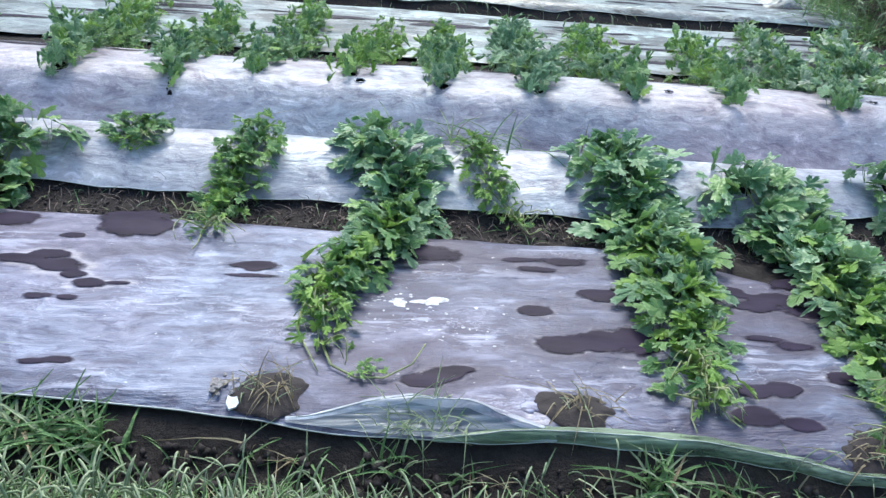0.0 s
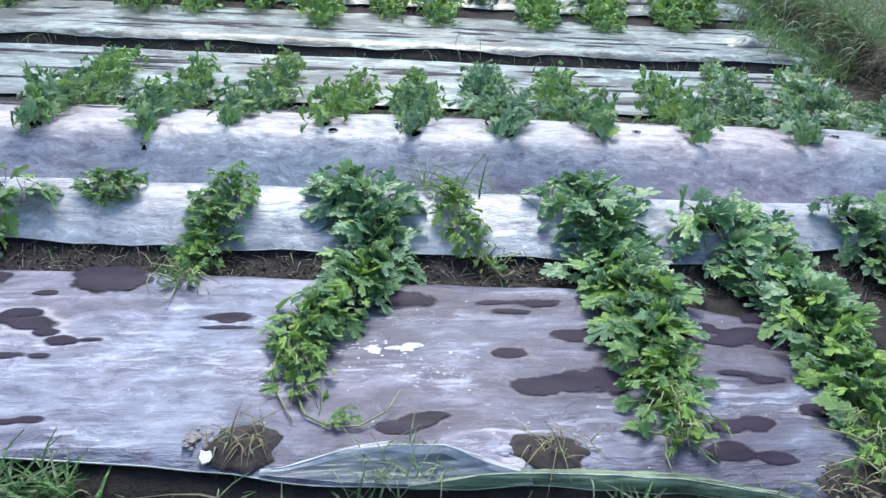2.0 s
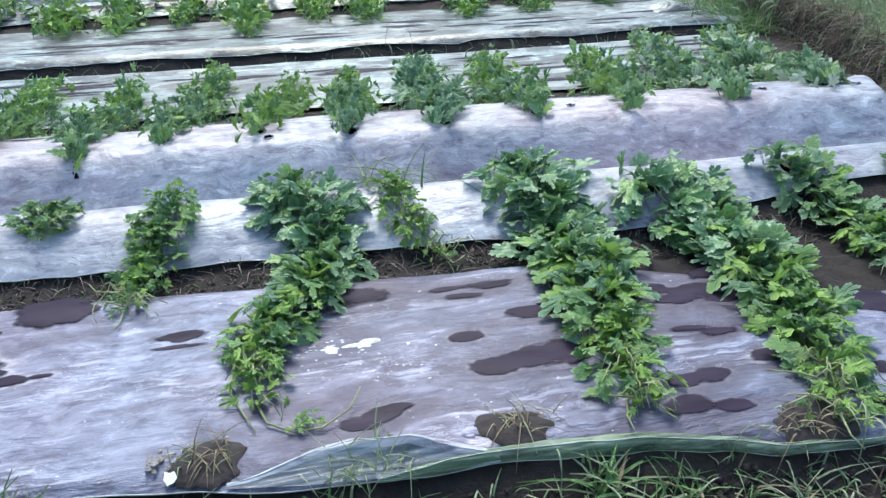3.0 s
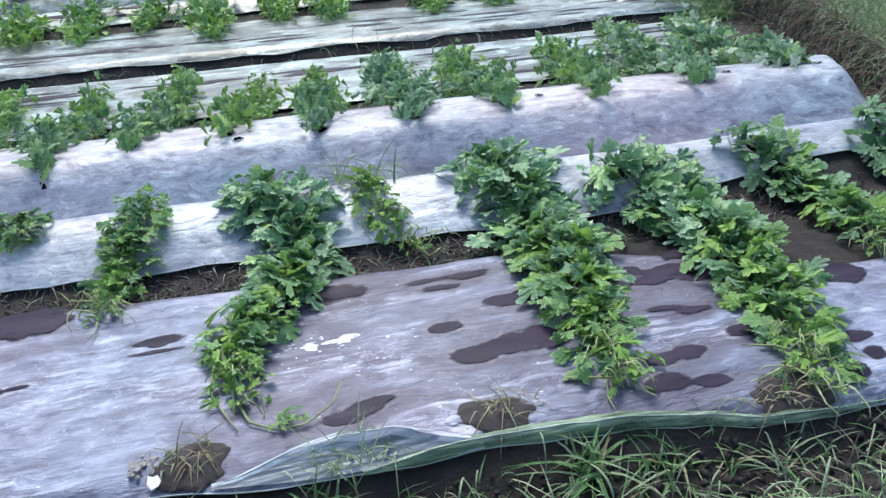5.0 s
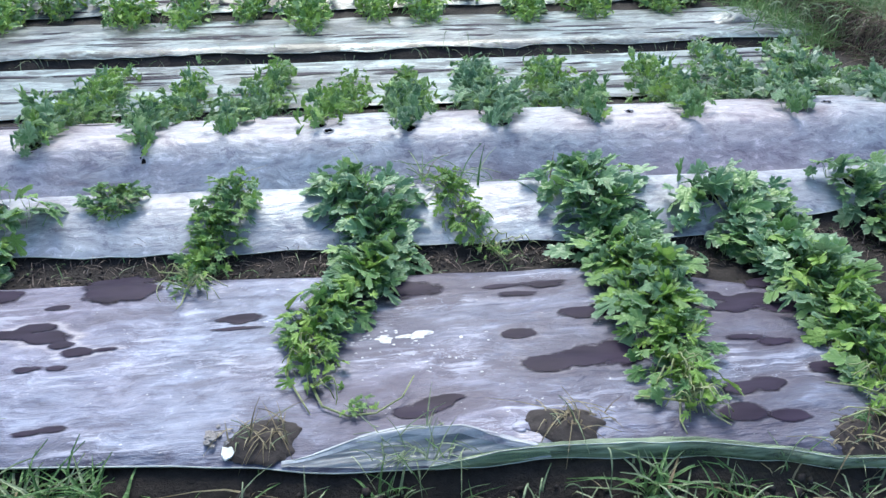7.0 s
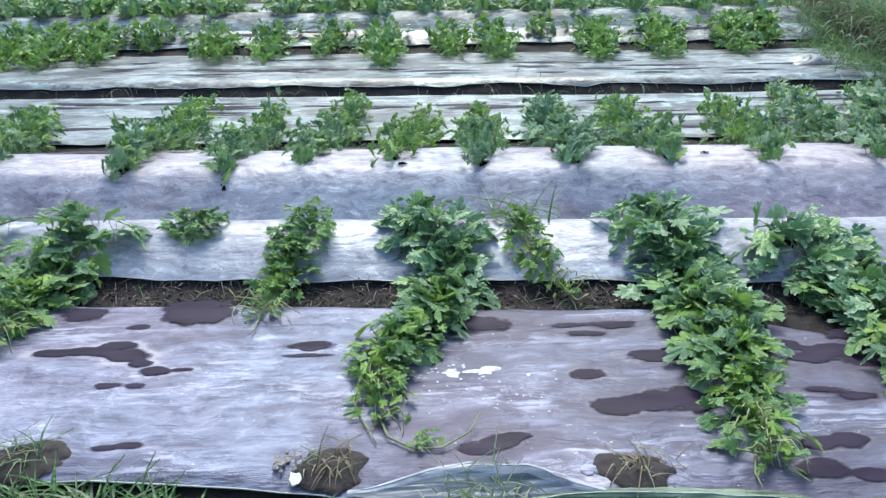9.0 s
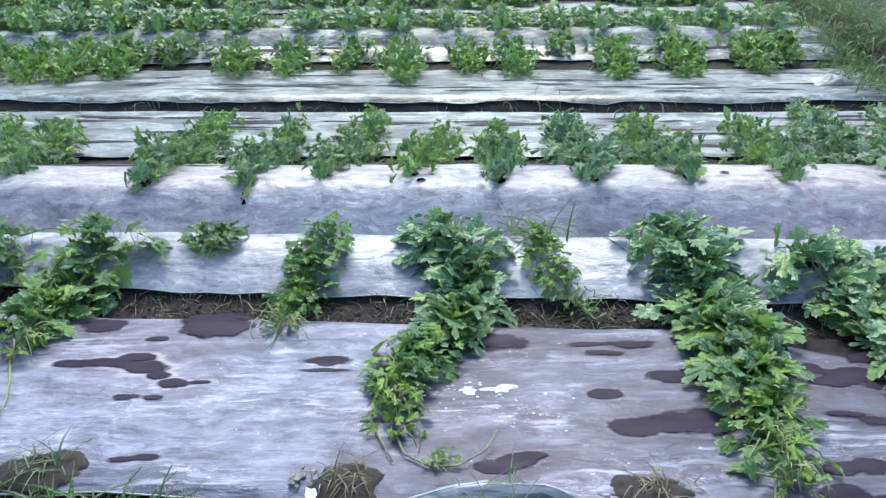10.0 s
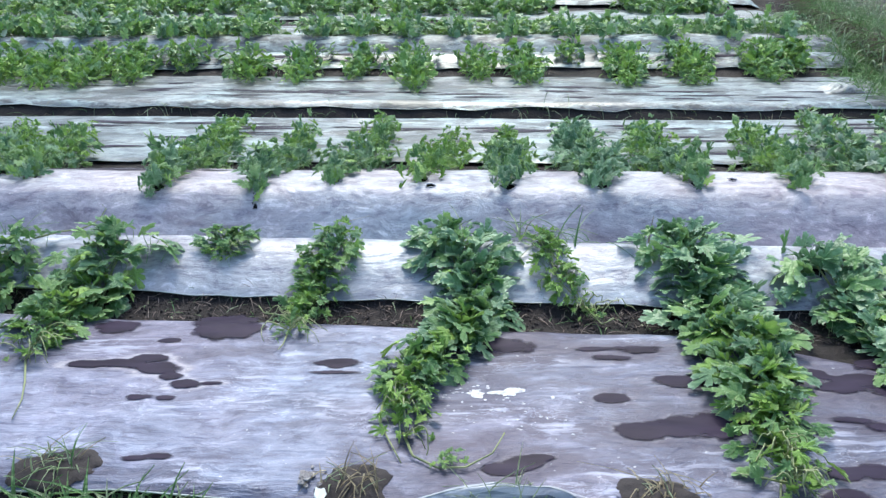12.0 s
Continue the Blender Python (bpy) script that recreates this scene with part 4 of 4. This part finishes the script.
# A fourth tone weight gives the share of leaves painted with glare.
SECOND = "watermelon plants on the second ridge"
for k, (root, mid, tip, n, sz, sp, hue, text) in enumerate([
        ((-3.15, 5.05), (-3.5, 5.7), (-4.0, 7.0), 90, .11, .2, FRESH, "wide tangled watermelon vine crossing its neighbour"),
        ((-2.91, 4.95), (-3.15, 5.5), (-3.5, 7.0), 90, .11, .2, FRESH, "wide watermelon vine spreading over the film"),
        ((-2.03, 4.78), (-2.07, 5.5), (-2.15, 7.2), 110, .12, .2, FRESH, "broad watermelon vine with blue-green leaves"),
        ((-1.41, 4.76), (-1.42, 5.35), (-1.47, 7.0), 90, .11, .16, FRESH, "watermelon vine leaning over the ridge shoulder"),
        ((-0.95, 4.87), (-0.88, 5.5), (-0.76, 7.2), 95, .105, .16, FRESH, "watermelon vine with a lighter upright tip"),
        ((-0.40, 4.88), (-0.3, 5.4), (-0.16, 6.8), 60, .10, .12, PALE, "small upright watermelon plant beside an open hole"),
        ((0.14, 4.77), (0.2, 5.4), (0.28, 6.8), 80, .105, .13, FRESH, "narrow upright watermelon plant in its planting hole"),
        ((0.72, 4.77), (0.78, 5.45), (0.88, 7.0), 120, .125, .2, ((0.85, 0.6), (0.15, 0.4), (0, 0)), "dense grey-green watermelon plant in its planting hole"),
        ((1.31, 4.79), (1.34, 5.5), (1.5, 7.0), 110, .115, .18, FRESH, "dense watermelon plant with yellow-green top"),
        ((1.93, 4.78), (2.12, 5.5), (2.4, 7.0), 100, .11, .16, ((0.2, 0.1), (0.6, 0.5), (0.2, 0.4)), "bright green watermelon plant in its planting hole"),
        ((2.63, 4.77), (2.82, 5.6), (3.15, 7.4), 130, .13, .24, ((0.5, 0.25), (0.35, 0.4), (0.0, 0.2), (0.12, 0.22)), "wide watermelon plant with glare-pale leaves near the bed end"),
        ((3.37, 4.87), (3.52, 5.6), (3.8, 7.2), 130, .14, .26, ((0.6, 0.25), (0.35, 0.45), (0.0, 0.2), (0.08, 0.2)), "watermelon plant at the rounded end of the ridge")]):
    grow_vine(text, [root, mid, tip], min(480, int(n * 4.0)), sz * 0.76, sp * 0.84, 0.26 if k > 9 else 0.29, 40 + k, hue, "lobed", 3, SECOND, tip=(0.85, 0.2, 0.4, 0.5))


def grow_far(label, pts, count, size, spread, rise, seed, tones, group, tip=(0.9, 0.2, 0.6, 0.4)):
    """A plant too far off to tell its leaves one by one: stem and one crown."""
    rng = random.Random(seed)
    x, y = pts[0]
    base = new("watermelon_plant")
    base.location = (x, y, float(film_z(x, y)))
    tagged(base, label, "plant", group)
    off = np.array(base.location)
    joined_leaves("crown", leaf_spots(pts, count, size, spread, rise, rng, tones, "broad", *tip), base, rng)
    tv, tf = tubes(stem_lines(pts, rng, spread, 3), 0.007)
    mesh_object("stem", [tuple(np.array(p) - off) for p in tv], tf, STEM, base)


THIRD = "watermelon plants beyond the furrow"
for k, (tx, ty, rx, ry, n) in enumerate([(-5.3, 8.8, -5.6, 10.1, 110), (-4.77, 8.7, -5.1, 10.1, 110), (-4.33, 8.7, -4.6, 10.1, 110), (-3.88, 8.95, -4.1, 10.15, 100), (-3.42, 9.7, -3.5, 10.2, 45), (-2.48, 9.0, -2.75, 10.15, 70),
                                         (-1.93, 8.9, -1.95, 10.15, 70), (-1.33, 9.15, -1.25, 10.15, 50), (-0.58, 8.45, -0.65, 10.15, 110), (0.15, 9.05, 0.12, 10.15, 60), (0.72, 8.85, 0.7, 10.15, 85),
                                         (1.33, 9.9, 1.33, 10.2, 14), (1.82, 8.75, 2.0, 10.15, 110), (2.6, 8.85, 2.8, 10.2, 120), (3.54, 9.0, 3.7, 10.2, 110), (4.08, 9.6, 4.15, 10.3, 60), (-6.0, 8.8, -6.3, 10.1, 110)]):
    grow_far("green watermelon vine trailing towards the furrow" if n > 60 else "small sparse watermelon plant on silver film", [(rx, ry), ((tx + rx) / 2, (ty + ry) / 2), (tx, ty)], int(n * 2.3), 0.12, 0.23 if n > 60 else 0.15, 0.30, 80 + k, ((0.1, 0.0), (0.5, 0.3), (0.4, 0.7)), THIRD, (0.5, 0.5, 0.7, 0.5))
# Distant rows carry some glare-coloured leaves as painted highlights.
FOURTH = "watermelon plants on the distant ridge"
rnd = random.Random(17)
for k, x in enumerate([-8.1, -7.5, -6.9, -6.3, -5.7, -5.1, -4.55, -4.0, -3.45, -2.9, -1.96, -1.39, -0.76, -0.06, 0.65, 1.4, 2.0, 2.75, 3.6, 4.4]):
    n = 130 if x < -2.5 or k % 3 == 0 else 90
    grow_far("dense green watermelon vine on a distant film-covered ridge", [(x, 10.95), (x * 1.03, 11.7), (x * 1.06 + rnd.uniform(-.2, .2), 12.7 + rnd.uniform(-.3, .4))], int(n * 2.4), 0.145, 0.30, 0.36, 130 + k, ((0.2, 0.1), (0.5, 0.45), (0.2, 0.35), (0.12, 0.12)), FOURTH)
for k in range(22):
    x = -9.0 + k * 0.66
    if -0.2 < (x - 2.2) < 0.9:
        continue
    grow_far("distant green watermelon vine on a bed across the field", [(x, 16.6), (x + rnd.uniform(-.2, .2), 15.8), (x + rnd.uniform(-.3, .3), 14.9 + rnd.uniform(-.2, .5))], 200, 0.17, 0.32, 0.38, 170 + k, ((0.2, 0.1), (0.5, 0.45), (0.2, 0.35), (0.12, 0.12)), "watermelon plants across the field")


# ---- grass, weeds and litter ----
def blade_arrays(rng, bend):
    vs, fs = [], []
    n = 5
    for i in range(n):
        t = i / (n - 1)
        w = 0.035 * (1 - t) ** 0.7 + 0.002
        x, z = bend * t * t, t * (1 - 0.35 * bend * t)
        vs += [(x, -w, z), (x + 0.01, 0, z - 0.012), (x, w, z)]
    for i in range(n - 1):
        a = 3 * i
        fs += [(a, a + 1, a + 4, a + 3), (a + 1, a + 2, a + 5, a + 4)]
    return np.array(vs), fs


BLADES = [blade_arrays(rng, b) for b in (0.4, 0.8, 1.2, 1.6, 2.0)]


def head_arrays(hook):
    """A stalk that curves over at the top and carries a thicker hanging seed head."""
    n, line, ang = 12, [(0.0, 0.0, 0.0)], 0.05
    for i in range(n):
        t = (i + 1) / n
        ang += hook * max(0.0, t - 0.45) * 0.42
        x, _, z = line[-1]
        line.append((x + math.sin(ang) / n, 0.0, z + math.cos(ang) / n))
    vs, fs = tubes([line], 0.011, 4)
    vs = np.array(vs)
    for i in range(7, 13):
        c = np.array(line[i])
        vs[4 * i:4 * i + 4] = c + (vs[4 * i:4 * i + 4] - c) * (1.4, 2.0, 2.4, 2.5, 2.2, 1.3)[i - 7]
    return vs, fs


HEADS = [head_arrays(b) for b in (0.8, 1.7, 2.6, 3.2)]
BLADE_MESHES = []
for mat in (GRASS, GRASS_PALE, STRAW):
    row = []
    for vs, fs in BLADES:
        me = bpy.data.meshes.new("blade")
        me.from_pydata([tuple(p) for p in vs], [], fs)
        me.materials.append(mat)
        row.append(me)
    BLADE_MESHES.append(row)


def tuft(name, label, x, y, count, length, mix_of, seed, spread=0.03, lean=0.5, z=None, group="grass tufts along the film edge", fine=1.0):
    rng = random.Random(seed)
    base = new(name)
    z = float(soil_z(x, y)) if z is None else z
    base.location = (x, y, z - 0.01)
    tagged(base, label, "grass" if "grass" in name else "weed", group)
    for _ in range(count):
        ob = new("blade", rng.choice(BLADE_MESHES[rng.choices((0, 1, 2), mix_of)[0]]))
        ob.parent = base
        s = length * rng.uniform(0.5, 1.15)
        ob.matrix_local = (Matrix.Translation((rng.gauss(0, spread), rng.gauss(0, spread * 0.7), 0)) @ Matrix.Rotation(rng.uniform(0, 6.28), 4, "Z")
                           @ Matrix.Rotation(rng.uniform(0.0, lean), 4, "Y") @ Matrix.Diagonal((s, max(s, 0.12) * fine, s, 1)))
    return base


GREEN, DRY, BOTH = (0.65, 0.32, 0.03), (0.1, 0.3, 0.6), (0.35, 0.5, 0.15)
for k, (x, y, c, ln, mx) in enumerate([(0.72, 2.08, 26, .24, GREEN), (0.98, 2.05, 20, .17, GREEN), (0.60, 1.95, 18, .2, BOTH), (1.22, 2.0, 14, .17, BOTH), (1.36, 1.95, 14, .18, BOTH), (1.62, 1.92, 16, .17, BOTH),
                                       (0.86, 2.0, 16, .16, BOTH), (0.30, 2.10, 8, .13, BOTH), (0.05, 2.13, 10, .13, BOTH), (-0.12, 2.16, 12, .14, GREEN), (-0.42, 2.17, 14, .16, BOTH), (-0.62, 2.2, 10, .18, BOTH),
                                       (-1.08, 2.24, 22, .18, GREEN), (-1.22, 2.26, 26, .2, GREEN), (-1.36, 2.28, 28, .2, GREEN), (-1.52, 2.3, 28, .2, GREEN), (-1.68, 2.33, 20, .18, GREEN), (1.85, 1.93, 14, .16, BOTH), (-0.85, 2.2, 8, .14, BOTH)]):
    tuft("grass_tuft", "green grass tuft growing from the ditch edge" if mx is GREEN else "thin pale grass tuft in the ditch", x, y, int(c * 1.9) if mx is GREEN else int(c * 1.2), ln * (1.1 if x < 0 and mx is GREEN else 0.9), mx, 500 + k, spread=0.045 if mx is GREEN else 0.03, lean=0.5, fine=1.1 if mx is GREEN else 0.9)
for k, (x, y) in enumerate([(-0.57, 2.39), (0.50, 2.34), (1.47, 2.15), (-1.66, 2.5)]):
    tuft("weed_tuft", "sparse half-dry weeds on a soil heap", x, y, 48, .13, (0.0, 0.2, 0.8) if k < 3 else BOTH, 560 + k, 0.05, 1.3, z=float(film_z(x, y)) + 0.015, group="weeds on soil heaps", fine=0.75)
tuft("grass_tuft", "thin pale grass poking through loose clear film", -0.05, 2.27, 60, .16, (0.05, 0.93, 0.02), 571, 0.07, 1.0, z=float(film_z(-0.05, 2.27)) + 0.02, fine=0.6)
grow_vine("small young watermelon plant growing through the ridge film", [(-1.44, 4.17), (-1.44, 4.10), (-1.43, 4.02)], 130, 0.062, 0.11, 0.10, 570, FRESH, "lobed", 2)
for k, (x, c, ln) in enumerate([(-0.25, 16, .22), (0.18, 16, .24), (0.36, 18, .26), (1.0, 16, .2), (-2.75, 20, .2), (0.62, 8, .18), (-0.9, 10, .16)]):
    yy = float(across(x, 4.2))
    tuft("grass_tuft", "thin dark grass stalks standing behind the ridge crest", x, yy, c, ln, (0.5, 0.3, 0.2), 580 + k, 0.08, 0.6, z=float(film_z(x, yy)), group="grass behind the near ridge", fine=0.7)


def stuff(name, label, category, items, mats, mat_ids):
    vs, fs, n0 = [], [], 0
    for v, f, m in items:
        a = np.array(m)
        vs.append(v @ a[:3, :3].T + a[:3, 3])
        fs += [tuple(i + n0 for i in q) for q in f]
        n0 += len(v)
    ob = mesh_object(name, np.concatenate(vs), fs, mats[0])
    for extra in mats[1:]:
        ob.data.materials.append(extra)
    ids = [i for (v, f, m), i in zip(items, mat_ids) for _ in f]
    ob.data.polygons.foreach_set("material_index", ids)
    return tagged(ob, label, category, kind="stuff")


def scatter(count, place, size, seed, heads=0.0, choices=((0, 0.6), (1, 0.3), (2, 0.1)), lean=0.6):
    rng = random.Random(seed)
    items, ids = [], []
    for _ in range(count):
        x, y = place(rng)
        z = float(soil_z(x, y)) - 0.005
        s = size * rng.uniform(0.5, 1.2)
        head = rng.random() < heads
        v, f = rng.choice(HEADS if head else BLADES)
        if head:
            s *= 1.75
        m = Matrix.Translation((x, y, z)) @ Matrix.Rotation(rng.uniform(0, 6.28), 4, "Z") @ Matrix.Rotation(rng.uniform(0, lean * (0.4 if head else 1)), 4, "Y") @ Matrix.Diagonal((s, s if head else 0.85 * max(s, 0.1), s, 1))
        items.append((v, f, m))
        ids.append(1 if head else rng.choices([c[0] for c in choices], [c[1] for c in choices])[0])
    return items, ids


def verge_place(r):
    while True:
        if r.random() < 0.5:
            x, y = r.triangular(-3.5, 3.5, -0.8), r.triangular(0.9, 1.96, 1.86)
        else:
            x, y = r.gauss(-0.5, 3.0), 1.96 - abs(r.gauss(0, 2.2))
        y -= 0.06 * x
        if r.random() < np.interp(x + 0.4 * float(vnoise(x * 2, y * 2, 44)), (-0.3, 0.4, 0.8), (1.0, 0.2, 0.07)):
            return x, y


items, ids = scatter(17000, verge_place, 0.14, 601, 0.17, ((0, 0.62), (1, 0.33), (2, 0.05)))
stuff("verge_grass", "thick short grass with nodding pale seed heads on the verge", "grass", items, (GRASS, GRASS_PALE, STRAW), ids)
items, ids = scatter(900, lambda r: (r.uniform(-2.8, 2.8), r.uniform(1.7, 2.12)), 0.12, 602, 0.12, ((0, 0.35), (1, 0.5), (2, 0.15)), 0.9)
stuff("ditch_weeds", "sparse thin weeds and stalks over dark ditch soil", "weeds", items, (GRASS, GRASS_PALE, STRAW), ids)
items, ids = scatter(2600, lambda r: ((lambda x: (x, float(across(x, r.uniform(3.5, 3.78)))))(r.uniform(-3, 3))), 0.075, 603, 0, ((2, 0.8), (1, 0.1), (0, 0.1)), 1.5)
stuff("dry_litter", "dry straw and weed litter on the bare soil strip", "litter", items, (GRASS, GRASS_PALE, BANK_DRY), ids)
items, ids = scatter(500, lambda r: ((lambda x: (x, float(across(x, r.uniform(7.55, 8.1)))))(r.uniform(-5, 4))), 0.14, 604, 0.05, ((0, 0.4), (1, 0.3), (2, 0.3)))
stuff("furrow_weeds", "thin weeds growing in the dark furrow", "weeds", items, (GRASS, GRASS_PALE, STRAW), ids)


def bank_place(r):
    y = r.uniform(4.3, 18)
    return float(bank_foot(np.array(y))) + r.triangular(-0.08, 0.12, 0.04), y


items, ids = scatter(20000, bank_place, 0.17, 605, 0.0, ((0, 0.06), (1, 0.06), (2, 0.88)), 2.3)
stuff("bank_grass", "brown dead grass hanging over the soil bank", "dry grass", items, (GRASS, GRASS_PALE, BANK_DRY), ids)


def bank_top(r):
    y = r.uniform(8, 24) if r.random() < 0.35 else r.triangular(3.6, 14, 4.3)
    return float(bank_foot(np.array(y))) + (r.triangular(0.07, 1.5, 0.1) if r.random() < 0.7 else r.uniform(0.2, 3.5)), y


items, ids = scatter(42000, bank_top, 0.13, 606, 0.05, ((0, 0.35), (1, 0.5), (2, 0.15)), 1.1)
stuff("bank_top_grass", "short grey-green grass covering the top of the bank", "grass", items, (GRASS, GRASS_PALE, STRAW), ids)


def clods():
    rng = random.Random(9)
    items = []
    oct_v = np.array([(1, 0, 0), (-1, 0, 0), (0, 1, 0), (0, -1, 0), (0, 0, 1), (0, 0, -1)], float)
    oct_f = [(0, 2, 4), (2, 1, 4), (1, 3, 4), (3, 0, 4), (2, 0, 5), (1, 2, 5), (3, 1, 5), (0, 3, 5)]
    for _ in range(3400):
        x = rng.uniform(-3, 3)
        v = rng.choice((rng.uniform(1.75, 2.16), rng.uniform(3.48, 3.74)))
        y = float(across(x, v))
        s = rng.uniform(0.004, 0.014) if v > 3 else rng.uniform(0.007, 0.034)
        m = Matrix.Translation((x, y, float(soil_z(x, y)) + s * 0.2)) @ Euler((rng.random() * 6, rng.random() * 6, rng.random() * 6)).to_matrix().to_4x4() @ Matrix.Diagonal((s, s * 0.8, s * 0.6, 1))
        items.append((oct_v + np.array([[rng.uniform(-.3, .3) for _ in range(3)] for _ in range(6)]), oct_f, m))
    stuff("soil_clods", "small dark clods of soil in the ditch and soil strip", "soil clods", items, (HEAP,), [0] * len(items))


clods()


def crumbs():
    rng = random.Random(23)
    pile = new("soil_crumbs")
    pile.location = (-0.735, 2.395, float(film_z(-0.735, 2.395)))
    tagged(pile, "little pile of pale dried mud crumbs beside a torn hole", "soil crumbs")
    for _ in range(26):
        bm = bmesh.new()
        bmesh.ops.create_icosphere(bm, subdivisions=1, radius=rng.uniform(0.006, 0.015))
        for v in bm.verts:
            v.co *= rng.uniform(0.7, 1.25)
            v.co.z *= 0.7
        me = bpy.data.meshes.new("crumb")
        bm.to_mesh(me)
        bm.free()
        me.materials.append(CRUMB)
        ob = new("crumb", me)
        ob.parent = pile
        a, r = rng.uniform(0, 6.28), abs(rng.gauss(0, 0.022))
        ob.location = (r * math.cos(a) * 0.8, r * math.sin(a) * 1.3, max(0.004, 0.018 - 0.4 * r))


crumbs()
blob("crumpled_film", 4.12, 8.62, .32, .22, FILM_WET, "crumpled pile of silver film at the end of a bed", "film pile", 0.01, 0.075, seed=97, rough=0.4, surface=soil_z)


def build_scrap():
    bm = bmesh.new()
    rim = [bm.verts.new((0.023 * x, 0.027 * y, 0.004 * math.sin(4 * x))) for x, y in ((-0.9, -0.2), (-0.5, -1), (0.5, -0.8), (1, -0.1), (0.7, 0.75), (0.1, 0.6), (-0.6, 1))]
    solid = bmesh.ops.extrude_face_region(bm, geom=[bm.faces.new(rim)])
    for v in solid["geom"]:
        if isinstance(v, bmesh.types.BMVert):
            v.co.z += 0.009
    bmesh.ops.recalc_face_normals(bm, faces=bm.faces)
    bmesh.ops.bevel(bm, geom=bm.edges[:], offset=0.002, segments=1, affect="EDGES")
    me = bpy.data.meshes.new("plastic_scrap")
    bm.to_mesh(me)
    bm.free()
    me.materials.append(SCRAP)
    ob = new("plastic_scrap", me)
    ob.matrix_world = Matrix.Translation((-0.678, 2.325, float(film_z(-0.678, 2.325)) + 0.014)) @ Euler((0.35, 0.1, 0.2)).to_matrix().to_4x4()
    tagged(ob, "small flat white plastic scrap beside a mud heap", "scrap")


build_scrap()


def headland(r):
    y = r.uniform(7.6, 15)
    return float(bank_foot(np.array(y))) + r.gauss(-0.12, 0.26), y


items, ids = scatter(8500, headland, 0.25, 607, 0.03, ((0, 0.92), (1, 0.05), (2, 0.03)), 0.9)
stuff("headland_weeds", "green weeds between the bed ends and the bank", "weeds", items, (GRASS, GRASS_PALE, STRAW), ids)
